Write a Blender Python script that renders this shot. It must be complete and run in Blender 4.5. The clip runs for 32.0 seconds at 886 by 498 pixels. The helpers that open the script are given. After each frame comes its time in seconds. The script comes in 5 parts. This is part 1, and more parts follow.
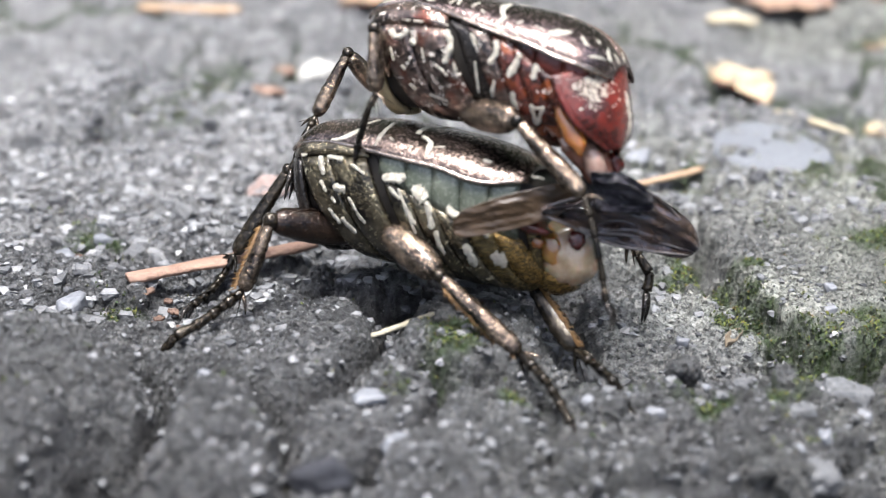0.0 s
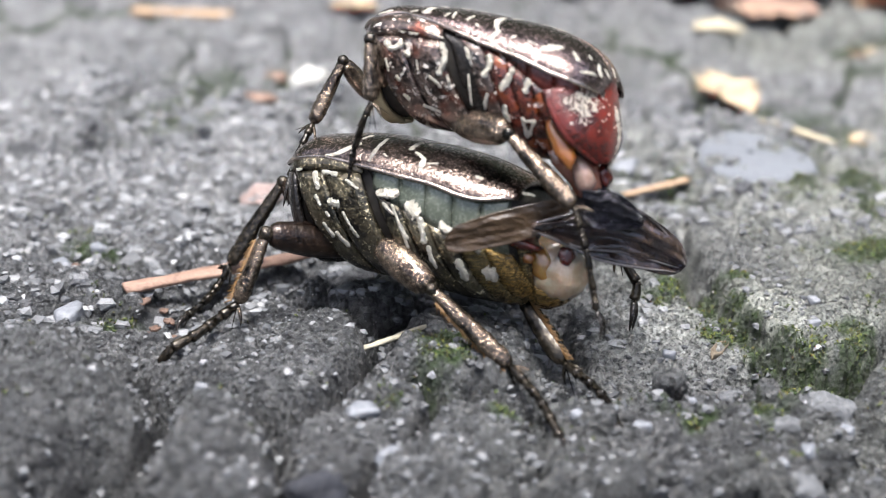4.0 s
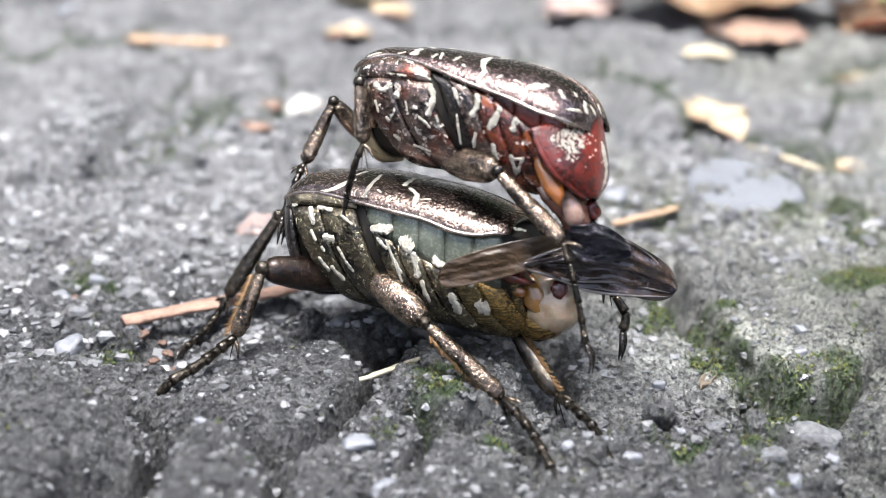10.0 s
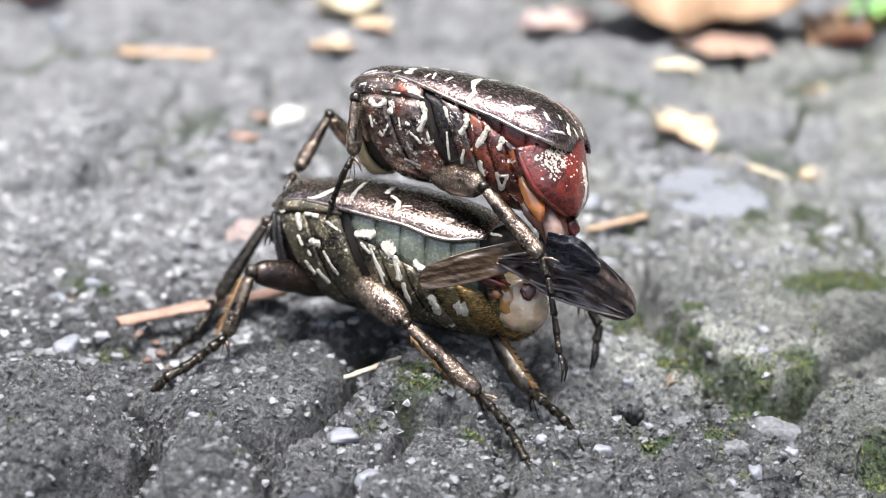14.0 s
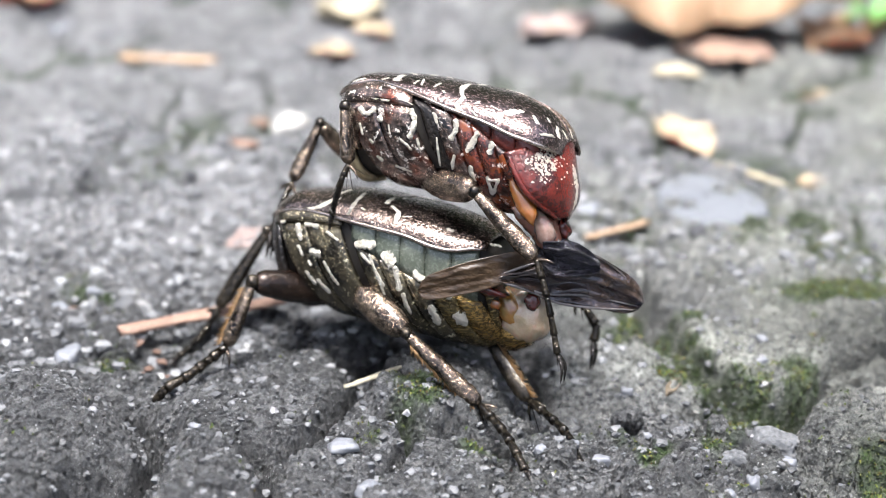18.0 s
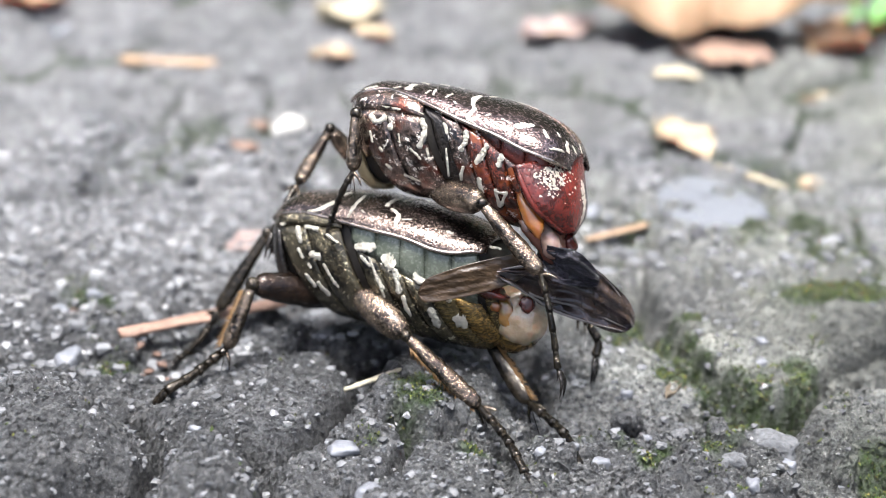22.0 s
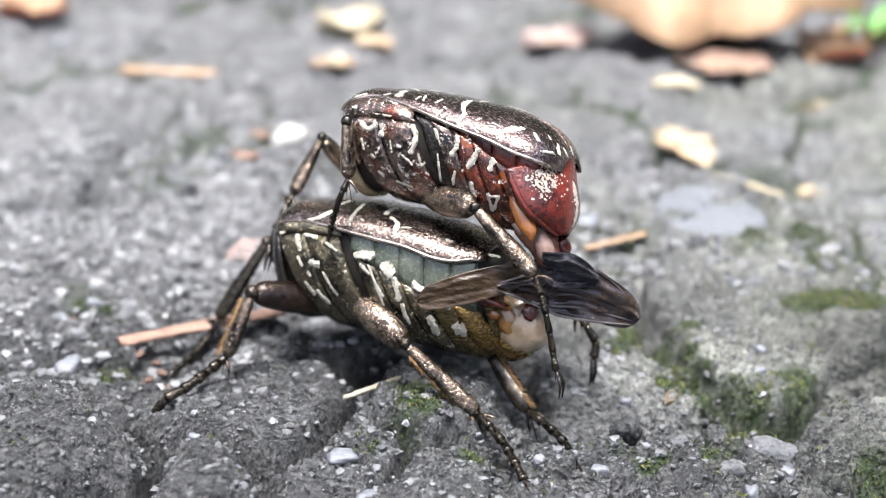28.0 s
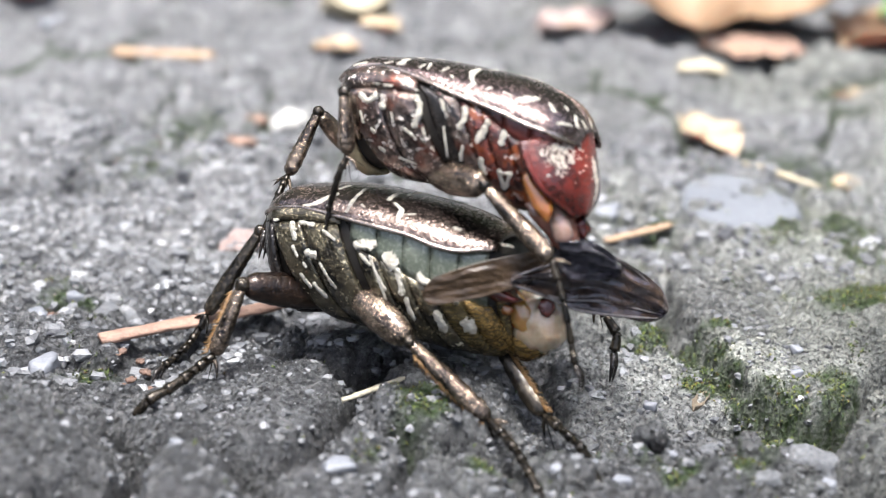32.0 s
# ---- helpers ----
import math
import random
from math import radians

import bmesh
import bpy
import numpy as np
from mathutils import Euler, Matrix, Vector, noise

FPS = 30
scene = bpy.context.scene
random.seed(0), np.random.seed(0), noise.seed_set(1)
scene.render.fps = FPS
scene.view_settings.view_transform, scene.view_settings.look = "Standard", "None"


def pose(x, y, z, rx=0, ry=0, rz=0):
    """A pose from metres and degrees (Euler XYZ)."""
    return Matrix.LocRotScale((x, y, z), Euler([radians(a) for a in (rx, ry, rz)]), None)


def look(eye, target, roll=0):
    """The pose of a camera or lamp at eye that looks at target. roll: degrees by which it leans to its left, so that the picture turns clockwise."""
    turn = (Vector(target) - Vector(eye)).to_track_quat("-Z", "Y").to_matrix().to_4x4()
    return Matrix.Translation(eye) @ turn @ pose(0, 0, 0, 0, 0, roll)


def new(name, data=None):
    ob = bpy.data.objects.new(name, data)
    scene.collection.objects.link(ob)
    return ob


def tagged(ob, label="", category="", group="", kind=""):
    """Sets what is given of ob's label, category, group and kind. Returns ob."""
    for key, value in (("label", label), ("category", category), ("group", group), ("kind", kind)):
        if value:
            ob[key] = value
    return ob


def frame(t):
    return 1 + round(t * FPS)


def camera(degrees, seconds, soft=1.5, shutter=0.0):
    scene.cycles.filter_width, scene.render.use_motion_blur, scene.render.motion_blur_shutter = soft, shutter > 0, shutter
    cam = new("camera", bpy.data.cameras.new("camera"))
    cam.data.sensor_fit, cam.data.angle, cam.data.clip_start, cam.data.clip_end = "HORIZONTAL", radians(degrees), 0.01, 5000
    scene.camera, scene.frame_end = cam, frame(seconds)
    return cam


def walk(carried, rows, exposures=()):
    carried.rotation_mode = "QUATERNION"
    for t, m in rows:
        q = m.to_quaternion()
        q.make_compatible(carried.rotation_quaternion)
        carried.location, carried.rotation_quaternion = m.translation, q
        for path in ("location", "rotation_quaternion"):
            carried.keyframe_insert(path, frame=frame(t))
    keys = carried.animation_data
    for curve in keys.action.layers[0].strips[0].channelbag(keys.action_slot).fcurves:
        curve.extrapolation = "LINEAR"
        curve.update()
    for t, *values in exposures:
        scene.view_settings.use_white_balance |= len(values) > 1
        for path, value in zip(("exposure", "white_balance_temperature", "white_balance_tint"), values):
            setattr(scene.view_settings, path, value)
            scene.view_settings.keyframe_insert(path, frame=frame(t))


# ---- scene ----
# All lengths below are in centimetres; CM turns them into metres.
CM = 0.01


def eye(x, y, z, yaw, pitch, roll):
    """Camera pose from a place in centimetres and degrees of yaw (to the left of +y), pitch and roll."""
    a, b = radians(yaw), radians(pitch)
    ahead = Vector((-math.sin(a) * math.cos(b), math.cos(a) * math.cos(b), math.sin(b)))
    at = Vector((x, y, z)) * CM
    return look(at, at + ahead, roll)


cam = camera(25.0, 32.0, soft=0.4)
cam.data.dof.use_dof = True
cam.data.dof.focus_distance = 0.0980
cam.data.dof.aperture_fstop = 42.0
PATH = [
    (0.0, eye(0.0636, -8.9816, 4.4152, 1.882, -24.703, 2.120)),
    (0.5, eye(0.0143, -9.0333, 4.5287, 1.479, -24.788, 2.356)),
    (1.0, eye(0.0182, -9.0946, 4.5744, 1.397, -24.397, 2.437)),
    (1.5, eye(-0.0047, -9.1216, 4.6369, 1.225, -23.957, 2.545)),
    (2.0, eye(0.0016, -9.1126, 4.6445, 1.235, -24.301, 2.499)),
    (2.5, eye(-0.0013, -9.1012, 4.6330, 1.184, -25.095, 2.577)),
    (4.5, eye(0.0108, -9.0790, 4.6262, 1.281, -25.220, 2.685)),
    (5.0, eye(0.0034, -9.0865, 4.6016, 1.236, -25.066, 2.748)),
    (5.5, eye(-0.0079, -9.0826, 4.5936, 1.096, -26.003, 2.834)),
    (6.0, eye(0.0056, -9.0891, 4.5784, 1.164, -26.237, 2.773)),
    (6.5, eye(0.0009, -9.1032, 4.5968, 1.188, -25.064, 2.719)),
    (7.0, eye(-0.0008, -9.1238, 4.6220, 1.177, -24.504, 2.616)),
    (7.5, eye(-0.0128, -9.1541, 4.6255, 1.063, -24.440, 2.580)),
    (8.0, eye(-0.0009, -9.1845, 4.6240, 1.091, -24.372, 2.504)),
    (8.5, eye(-0.0023, -9.2004, 4.6801, 1.059, -24.417, 2.508)),
    (9.0, eye(0.0103, -9.2016, 4.7429, 1.120, -24.571, 2.473)),
    (9.5, eye(0.0128, -9.1988, 4.7946, 1.119, -24.833, 2.489)),
    (10.0, eye(0.0107, -9.1891, 4.8350, 1.095, -25.071, 2.509)),
    (10.5, eye(0.0176, -9.1904, 4.8314, 1.133, -25.056, 2.490)),
    (11.0, eye(0.0212, -9.1892, 4.8290, 1.152, -25.053, 2.493)),
    (11.5, eye(0.0184, -9.3154, 4.8806, 0.952, -25.032, 2.573)),
    (12.0, eye(0.0206, -9.4864, 4.9534, 0.725, -25.008, 2.683)),
    (12.5, eye(0.0202, -9.6065, 5.0046, 0.561, -24.963, 2.781)),
    (13.0, eye(0.0133, -9.6645, 5.0314, 0.442, -24.911, 2.815)),
    (13.5, eye(0.0175, -9.6706, 5.0309, 0.460, -24.834, 2.801)),
    (14.0, eye(0.0183, -9.6722, 5.0363, 0.469, -24.796, 2.808)),
    (14.5, eye(0.0218, -9.6724, 5.0483, 0.497, -24.794, 2.821)),
    (16.5, eye(0.0279, -9.6670, 5.0897, 0.538, -24.884, 2.721)),
    (17.0, eye(0.0243, -9.6676, 5.1058, 0.520, -24.931, 2.737)),
    (17.5, eye(0.0219, -9.6734, 5.1197, 0.502, -24.956, 2.757)),
    (18.0, eye(0.0215, -9.6774, 5.1296, 0.496, -24.967, 2.771)),
    (18.5, eye(0.0205, -9.6788, 5.1331, 0.489, -24.957, 2.780)),
    (19.0, eye(0.0194, -9.6804, 5.1311, 0.482, -24.927, 2.776)),
    (19.5, eye(0.0200, -9.6824, 5.1265, 0.485, -24.888, 2.765)),
    (20.0, eye(0.0203, -9.6850, 5.1224, 0.488, -24.854, 2.759)),
    (20.5, eye(0.0206, -9.6864, 5.1229, 0.491, -24.847, 2.757)),
    (21.0, eye(0.0214, -9.6855, 5.1271, 0.495, -24.867, 2.758)),
    (21.5, eye(0.0227, -9.6837, 5.1319, 0.502, -24.893, 2.755)),
    (22.0, eye(0.0241, -9.6831, 5.1375, 0.511, -24.920, 2.753)),
    (22.5, eye(0.0250, -9.6849, 5.1416, 0.516, -24.932, 2.756)),
    (23.0, eye(0.0262, -9.6908, 5.1418, 0.520, -24.915, 2.754)),
    (23.5, eye(0.0283, -9.6993, 5.1392, 0.524, -24.869, 2.745)),
    (24.0, eye(0.0302, -9.7034, 5.1318, 0.533, -24.798, 2.738)),
    (24.5, eye(0.0319, -9.7046, 5.1242, 0.544, -24.725, 2.725)),
    (25.0, eye(0.0356, -9.7074, 5.1212, 0.566, -24.666, 2.707)),
    (25.5, eye(0.0425, -9.7100, 5.1183, 0.606, -24.605, 2.696)),
    (27.5, eye(0.0402, -9.7113, 5.1312, 0.592, -24.585, 2.682)),
    (28.0, eye(0.0447, -9.7088, 5.1275, 0.619, -24.575, 2.661)),
    (28.5, eye(0.0461, -9.7075, 5.1248, 0.628, -24.566, 2.659)),
    (29.0, eye(0.0431, -9.7062, 5.1213, 0.612, -24.556, 2.667)),
    (29.5, eye(0.0412, -9.6070, 5.0883, 0.651, -24.642, 2.646)),
    (30.0, eye(0.0369, -9.4691, 5.0283, 0.680, -24.724, 2.646)),
    (30.5, eye(0.0343, -9.3249, 4.9659, 0.725, -24.808, 2.617)),
    (31.0, eye(0.0580, -9.1928, 4.8763, 0.917, -24.725, 2.521)),
    (31.5, eye(0.0661, -9.0647, 4.7973, 1.010, -24.661, 2.548)),
    (32.0, eye(0.0634, -8.9412, 4.7085, 1.039, -24.518, 2.693)),
]

EXPOSURE = [(0.0, 1.90), (1.0, 1.94), (2.0, 1.90), (5.0, 1.82), (7.0, 1.94), (9.0, 2.04), (32.0, 2.02)]
walk(cam, PATH, EXPOSURE)

# ---- light: a bright overcast day ----
SUN_FROM = (-0.06, -0.16, 1.0)
world = bpy.data.worlds.new("sky")
scene.world = world
world.use_nodes = True
wn = world.node_tree.nodes
sky = wn.new("ShaderNodeTexSky")
sky.sky_type, sky.sun_disc = "NISHITA", False
sky.sun_elevation = math.atan2(SUN_FROM[2], math.hypot(SUN_FROM[0], SUN_FROM[1]))
sky.sun_rotation = math.atan2(SUN_FROM[0], SUN_FROM[1])
sky.dust_density, sky.air_density = 6.0, 1.0
wn["Background"].inputs["Strength"].default_value = 0.10
world.node_tree.links.new(sky.outputs["Color"], wn["Background"].inputs["Color"])
sun_data = bpy.data.lights.new("sun", "SUN")
sun_data.energy, sun_data.angle, sun_data.color = 2.55, radians(22), (0.965, 0.985, 1.0)
sun = new("sun", sun_data)
sun.matrix_world = look((0, 0, 0), (-SUN_FROM[0], -SUN_FROM[1], -SUN_FROM[2]))

# ---- small tools ----
def link_mesh(name, verts, faces, material, smooth=True):
    me = bpy.data.meshes.new(name)
    me.from_pydata([tuple(float(c) for c in v) for v in verts], [], faces)
    if material:
        me.materials.append(material)
    me.polygons.foreach_set("use_smooth", [smooth] * len(me.polygons))
    me.update()
    return me


def part(name, geo, material, parent, label="", smooth=True):
    """One mesh object under a thing or a part. geo: (verts in centimetres, faces)."""
    ob = new(name, link_mesh(name, np.asarray(geo[0], float) * CM, geo[1], material, smooth))
    ob.parent = parent
    return tagged(ob, label)


def thing(name, geo, material, label, category, group="", kind="", smooth=True):
    """One top-level mesh, its origin at the middle of its base."""
    v = np.asarray(geo[0], float)
    base = np.array([(v[:, 0].min() + v[:, 0].max()) / 2, (v[:, 1].min() + v[:, 1].max()) / 2, v[:, 2].min()])
    ob = new(name, link_mesh(name, (v - base) * CM, geo[1], material, smooth))
    ob.location = base * CM
    return tagged(ob, label, category, group, kind)


def joined(*geos):
    verts, faces = [], []
    for v, f in geos:
        n = len(verts)
        verts += [tuple(p) for p in v]
        faces += [tuple(i + n for i in q) for q in f]
    return verts, faces


def curve(xs, ys):
    """A smooth function through a few points."""
    xs, ys = np.array(xs, float), np.array(ys, float)
    d = np.gradient(ys, xs)

    def at(x):
        x = np.clip(np.asarray(x, float), xs[0], xs[-1])
        i = np.clip(np.searchsorted(xs, x) - 1, 0, len(xs) - 2)
        h = xs[i + 1] - xs[i]
        t = (x - xs[i]) / h
        return ((1 + 2 * t) * (1 - t) ** 2 * ys[i] + t * (1 - t) ** 2 * h * d[i]
                + t * t * (3 - 2 * t) * ys[i + 1] + t * t * (t - 1) * h * d[i + 1])
    return at


def tube(points, radii, sides=12, flat=1.0, round_ends=True, steps=5, lumps=0.0, seed=0):
    """A tapered limb through points, with its radii; flat squeezes it across."""
    pts, rad = np.array(points, float), np.array(radii, float)
    s = np.r_[0, np.cumsum(np.linalg.norm(np.diff(pts, axis=0), axis=1))]
    fine = np.unique(np.r_[np.linspace(0, s[-1], steps * (len(pts) - 1) + 1), s])
    mid = np.stack([curve(s, pts[:, k])(fine) for k in range(3)], 1)
    r = curve(s, rad)(fine)
    if round_ends:
        for end in (0, -1):
            away = np.abs(fine - fine[end])
            r = r * np.sqrt(np.clip(1 - (1 - np.clip(away / max(rad[end] * 1.1, 1e-6), 0, 1)) ** 2, 0.02, 1))
    rng = np.random.RandomState(seed)
    tan = np.gradient(mid, axis=0)
    tan /= np.linalg.norm(tan, axis=1, keepdims=True) + 1e-12
    side = np.cross(tan[0], (0.0, 0.3, 1.0))
    side /= np.linalg.norm(side)
    verts, faces = [], []
    ang = np.linspace(0, 2 * np.pi, sides, endpoint=False)
    for k in range(len(mid)):
        side = side - tan[k] * (side @ tan[k])
        side /= np.linalg.norm(side)
        up = np.cross(tan[k], side)
        rr = r[k] * (1 + lumps * rng.uniform(-1, 1, sides))
        verts += list(mid[k] + rr[:, None] * (np.cos(ang)[:, None] * side * flat + np.sin(ang)[:, None] * up))
    n = len(mid)
    for k in range(n - 1):
        for j in range(sides):
            j2 = (j + 1) % sides
            faces.append((k * sides + j, k * sides + j2, (k + 1) * sides + j2, (k + 1) * sides + j))
    faces.append(tuple(range(sides))[::-1])
    faces.append(tuple((n - 1) * sides + j for j in range(sides)))
    return verts, faces


def grid_shell(outer, inner):
    """Two grids (nu, nv, 3) closed round their rims: a plate with thickness."""
    nu, nv = outer.shape[:2]
    verts = list(outer.reshape(-1, 3)) + list(inner.reshape(-1, 3))
    n, faces = nu * nv, []
    for i in range(nu - 1):
        for j in range(nv - 1):
            a, b, c, d = i * nv + j, i * nv + j + 1, (i + 1) * nv + j + 1, (i + 1) * nv + j
            faces += [(a, b, c, d), (n + d, n + c, n + b, n + a)]
    for i in range(nu - 1):
        for j, turn in ((0, 1), (nv - 1, -1)):
            a, d = i * nv + j, (i + 1) * nv + j
            faces.append((a, d, n + d, n + a)[::turn])
    for j in range(nv - 1):
        for i, turn in ((0, -1), (nu - 1, 1)):
            a, b = i * nv + j, i * nv + j + 1
            faces.append((a, b, n + b, n + a)[::turn])
    return verts, faces


# ---- materials ----
def material(name):
    m = bpy.data.materials.new(name)
    m.use_nodes = True
    return m, m.node_tree.nodes, m.node_tree.links, m.node_tree.nodes["Principled BSDF"]


def coords(n, l, scale, along_x=1.0):
    """Object space, in centimetres times scale."""
    tc, mp = n.new("ShaderNodeTexCoord"), n.new("ShaderNodeMapping")
    mp.inputs["Scale"].default_value = (100 * scale * along_x, 100 * scale, 100 * scale)
    l.new(tc.outputs["Object"], mp.inputs["Vector"])
    return mp.outputs["Vector"]


def noise_of(n, l, scale, detail=4, rough=0.6, along_x=1.0):
    t = n.new("ShaderNodeTexNoise")
    t.inputs["Scale"].default_value, t.inputs["Detail"].default_value, t.inputs["Roughness"].default_value = 1, detail, rough
    l.new(coords(n, l, scale, along_x), t.inputs["Vector"])
    return t.outputs["Fac"]


def cells_of(n, l, scale, feature="F1", out="Distance"):
    t = n.new("ShaderNodeTexVoronoi")
    t.feature = feature
    t.inputs["Scale"].default_value = 1
    l.new(coords(n, l, scale), t.inputs["Vector"])
    return t.outputs[out]


def ramp(n, l, fac, *stops):
    r = n.new("ShaderNodeValToRGB")
    e = r.color_ramp.elements
    while len(e) < len(stops):
        e.new(0.5)
    for k, (p, c) in enumerate(stops):
        e[k].position = p
        e[k].color = (*((c,) * 3 if isinstance(c, (int, float)) else c), 1)
    l.new(fac, r.inputs["Fac"])
    return r.outputs["Color"]


def mix(n, l, fac, a, b, how="MIX"):
    m = n.new("ShaderNodeMix")
    m.data_type, m.blend_type = "RGBA", how
    for k, v in ((0, fac), (6, a), (7, b)):
        if isinstance(v, bpy.types.NodeSocket):
            l.new(v, m.inputs[k])
        elif k:
            m.inputs[k].default_value = (*v, 1)
        else:
            m.inputs[k].default_value = v
    return m.outputs[2]


def bump(n, l, p, height, strength, distance):
    b = n.new("ShaderNodeBump")
    b.inputs["Strength"].default_value, b.inputs["Distance"].default_value = strength, distance
    l.new(height, b.inputs["Height"])
    if p.inputs["Normal"].is_linked:
        l.new(p.inputs["Normal"].links[0].from_socket, b.inputs["Normal"])
    l.new(b.outputs["Normal"], p.inputs["Normal"])


def plain(name, low, high, rough=0.6, metal=0.0, scale=20, bumpy=0.15, coat=0.0, through_light=0.0, depth=0.0003):
    """A two-scale mottled surface between two colours."""
    m, n, l, p = material(name)
    a = noise_of(n, l, scale, 6, 0.65)
    b = noise_of(n, l, scale / 6, 3)
    c = ramp(n, l, a, (0.3, low), (0.7, high))
    l.new(mix(n, l, 0.35, c, ramp(n, l, b, (0.3, low), (0.7, high))), p.inputs["Base Color"])
    l.new(ramp(n, l, a, (0.2, max(rough - 0.12, 0.03)), (0.8, min(rough + 0.12, 1))), p.inputs["Roughness"])
    p.inputs["Metallic"].default_value = metal
    p.inputs["Coat Weight"].default_value = coat
    p.inputs["Coat Roughness"].default_value = 0.15
    p.inputs["Subsurface Weight"].default_value = through_light
    p.inputs["Subsurface Scale"].default_value = 0.001
    if bumpy:
        bump(n, l, p, a, bumpy, depth)
    return m


def chitin(name, dark, light, rough=0.3, metal=0.75, pits=0.6, pit_scale=50, patches=None, patch_at=0.62, glints=0.5, blend=0.45, lo=0.36, hi=0.66, fine=60, broad=4, along_x=1.0, warm=None, relief=0.7, coat=0.2):
    """Bronzed beetle shell: dark pits between bright worn ridges; patches: a colour of thin scaly spots, which also
    paint in highlights.
    """
    m, n, l, p = material(name)
    a, b = noise_of(n, l, fine, 4, 0.7, along_x), noise_of(n, l, broad, 4)
    pit = cells_of(n, l, pit_scale)
    col = mix(n, l, blend, ramp(n, l, a, (lo, dark), (hi, light)), ramp(n, l, b, (0.42, dark), (0.62, light)))
    if warm:
        col = mix(n, l, ramp(n, l, noise_of(n, l, 6.5, 3), (0.56, 0.0), (0.66, 0.9)), col, warm)
    col = mix(n, l, ramp(n, l, pit, (0.16, min(pits, 0.95)), (0.40, 0.0)), col, dark)
    p.inputs["Metallic"].default_value = metal
    if patches:
        spots = ramp(n, l, noise_of(n, l, 15, 7, 0.8), (patch_at, 0.0), (patch_at + 0.03, 1.0))
        col = mix(n, l, spots, col, patches)
        part_metal = n.new("ShaderNodeMath")
        part_metal.operation = "MULTIPLY_ADD"
        l.new(spots, part_metal.inputs[0])
        part_metal.inputs[1].default_value, part_metal.inputs[2].default_value = -metal, metal
        l.new(part_metal.outputs[0], p.inputs["Metallic"])
    l.new(col, p.inputs["Base Color"])
    l.new(ramp(n, l, a, (0.25, max(rough - 0.12, 0.08)), (0.8, rough + 0.18)), p.inputs["Roughness"])
    p.inputs["Coat Weight"].default_value, p.inputs["Coat Roughness"].default_value = coat, 0.10
    bump(n, l, p, ramp(n, l, pit, (0.05, 0.0), (0.5, 1.0)), min(pits * relief, 1.0), 0.0001)
    bump(n, l, p, a, glints * 0.6, 0.00014)
    return m


ELYTRA = chitin("bronze_elytra", (0.012, 0.008, 0.007), (0.31, 0.24, 0.21), 0.22, 0.92, 0.9, 62, None, 0.74, 0.22, 0.35, 0.40, 0.68, 55, 5, relief=0.3)
ELYTRA_RED = chitin("red_bronze_elytra", (0.013, 0.008, 0.007), (0.33, 0.245, 0.235), 0.22, 0.92, 0.9, 62, None, 0.74, 0.22, 0.35, 0.40, 0.68, 55, 5, relief=0.3)
SIDE_DARK = chitin("black_bronze_plate", (0.004, 0.0035, 0.003), (0.33, 0.28, 0.18), 0.17, 0.75, 0.6, 50, (0.55, 0.50, 0.36), 0.61, 0.9, 0.35, 0.52, 0.66, 46, 6, coat=0.5)
# SIDE_BROWN and SIDE_RED carry extra pale spots that paint in flank highlights.
SIDE_BROWN = chitin("brown_bronze_plate", (0.004, 0.003, 0.003), (0.36, 0.26, 0.22), 0.15, 0.8, 0.4, 60, (0.68, 0.63, 0.57), 0.565, 0.9, 0.35, 0.49, 0.62, 46, 6, warm=(0.14, 0.028, 0.010), coat=0.7)
SIDE_GOLD = chitin("gold_haired_plate", (0.006, 0.004, 0.002), (0.40, 0.25, 0.075), 0.24, 0.7, 0.2, 70, None, 0.6, 1.0, 0.3, 0.42, 0.64, 95, 4, 0.12)
SIDE_OLIVE = chitin("olive_haired_plate", (0.005, 0.004, 0.003), (0.26, 0.19, 0.075), 0.22, 0.7, 0.3, 70, (0.44, 0.38, 0.22), 0.68, 1.0, 0.35, 0.44, 0.66, 95, 4, 0.15)
SIDE_RED = chitin("red_brown_plate", (0.005, 0.002, 0.002), (0.22, 0.050, 0.030), 0.12, 0.35, 0.2, 80, (0.66, 0.56, 0.52), 0.585, 0.9, 0.50, 0.47, 0.62, 44, 6, warm=(0.24, 0.055, 0.010), coat=0.9)
RED_SMOOTH = chitin("smooth_red_membrane", (0.016, 0.004, 0.003), (0.12, 0.022, 0.016), 0.18, 0.2, 0.25, 60, None, 0.6, 0.3, 0.6)
PYGIDIUM = chitin("chestnut_pygidium", (0.020, 0.003, 0.002), (0.17, 0.020, 0.013), 0.14, 0.15, 0.4, 60, (0.70, 0.62, 0.57), 0.66, 0.9, 0.7, 0.40, 0.64, 46, 5)
PYGIDIUM.node_tree.nodes["Principled BSDF"].inputs["Coat Weight"].default_value = 0.5
TERGITE = chitin("slate_green_tergite", (0.075, 0.087, 0.068), (0.19, 0.207, 0.168), 0.22, 0.2, 0.1, 80, None, 0.6, 0.2, 0.6, 0.36, 0.66, 60, 6)
LEG = chitin("bronze_leg", (0.008, 0.005, 0.004), (0.40, 0.305, 0.225), 0.15, 0.85, 0.6, 75, None, 0.6, 0.5, 0.40, 0.46, 0.64, 60, 9, coat=0.4)
LEG_DARK = chitin("dark_leg", (0.003, 0.0025, 0.002), (0.13, 0.105, 0.075), 0.10, 0.7, 0.3, 60, None, 0.6, 0.5, 0.25, 0.50, 0.68, 50)
LEG_BROWN = chitin("dark_brown_thigh", (0.003, 0.002, 0.002), (0.050, 0.030, 0.020), 0.16, 0.5, 0.4, 60, None, 0.6, 0.4, 0.5, 0.42, 0.68, 50)
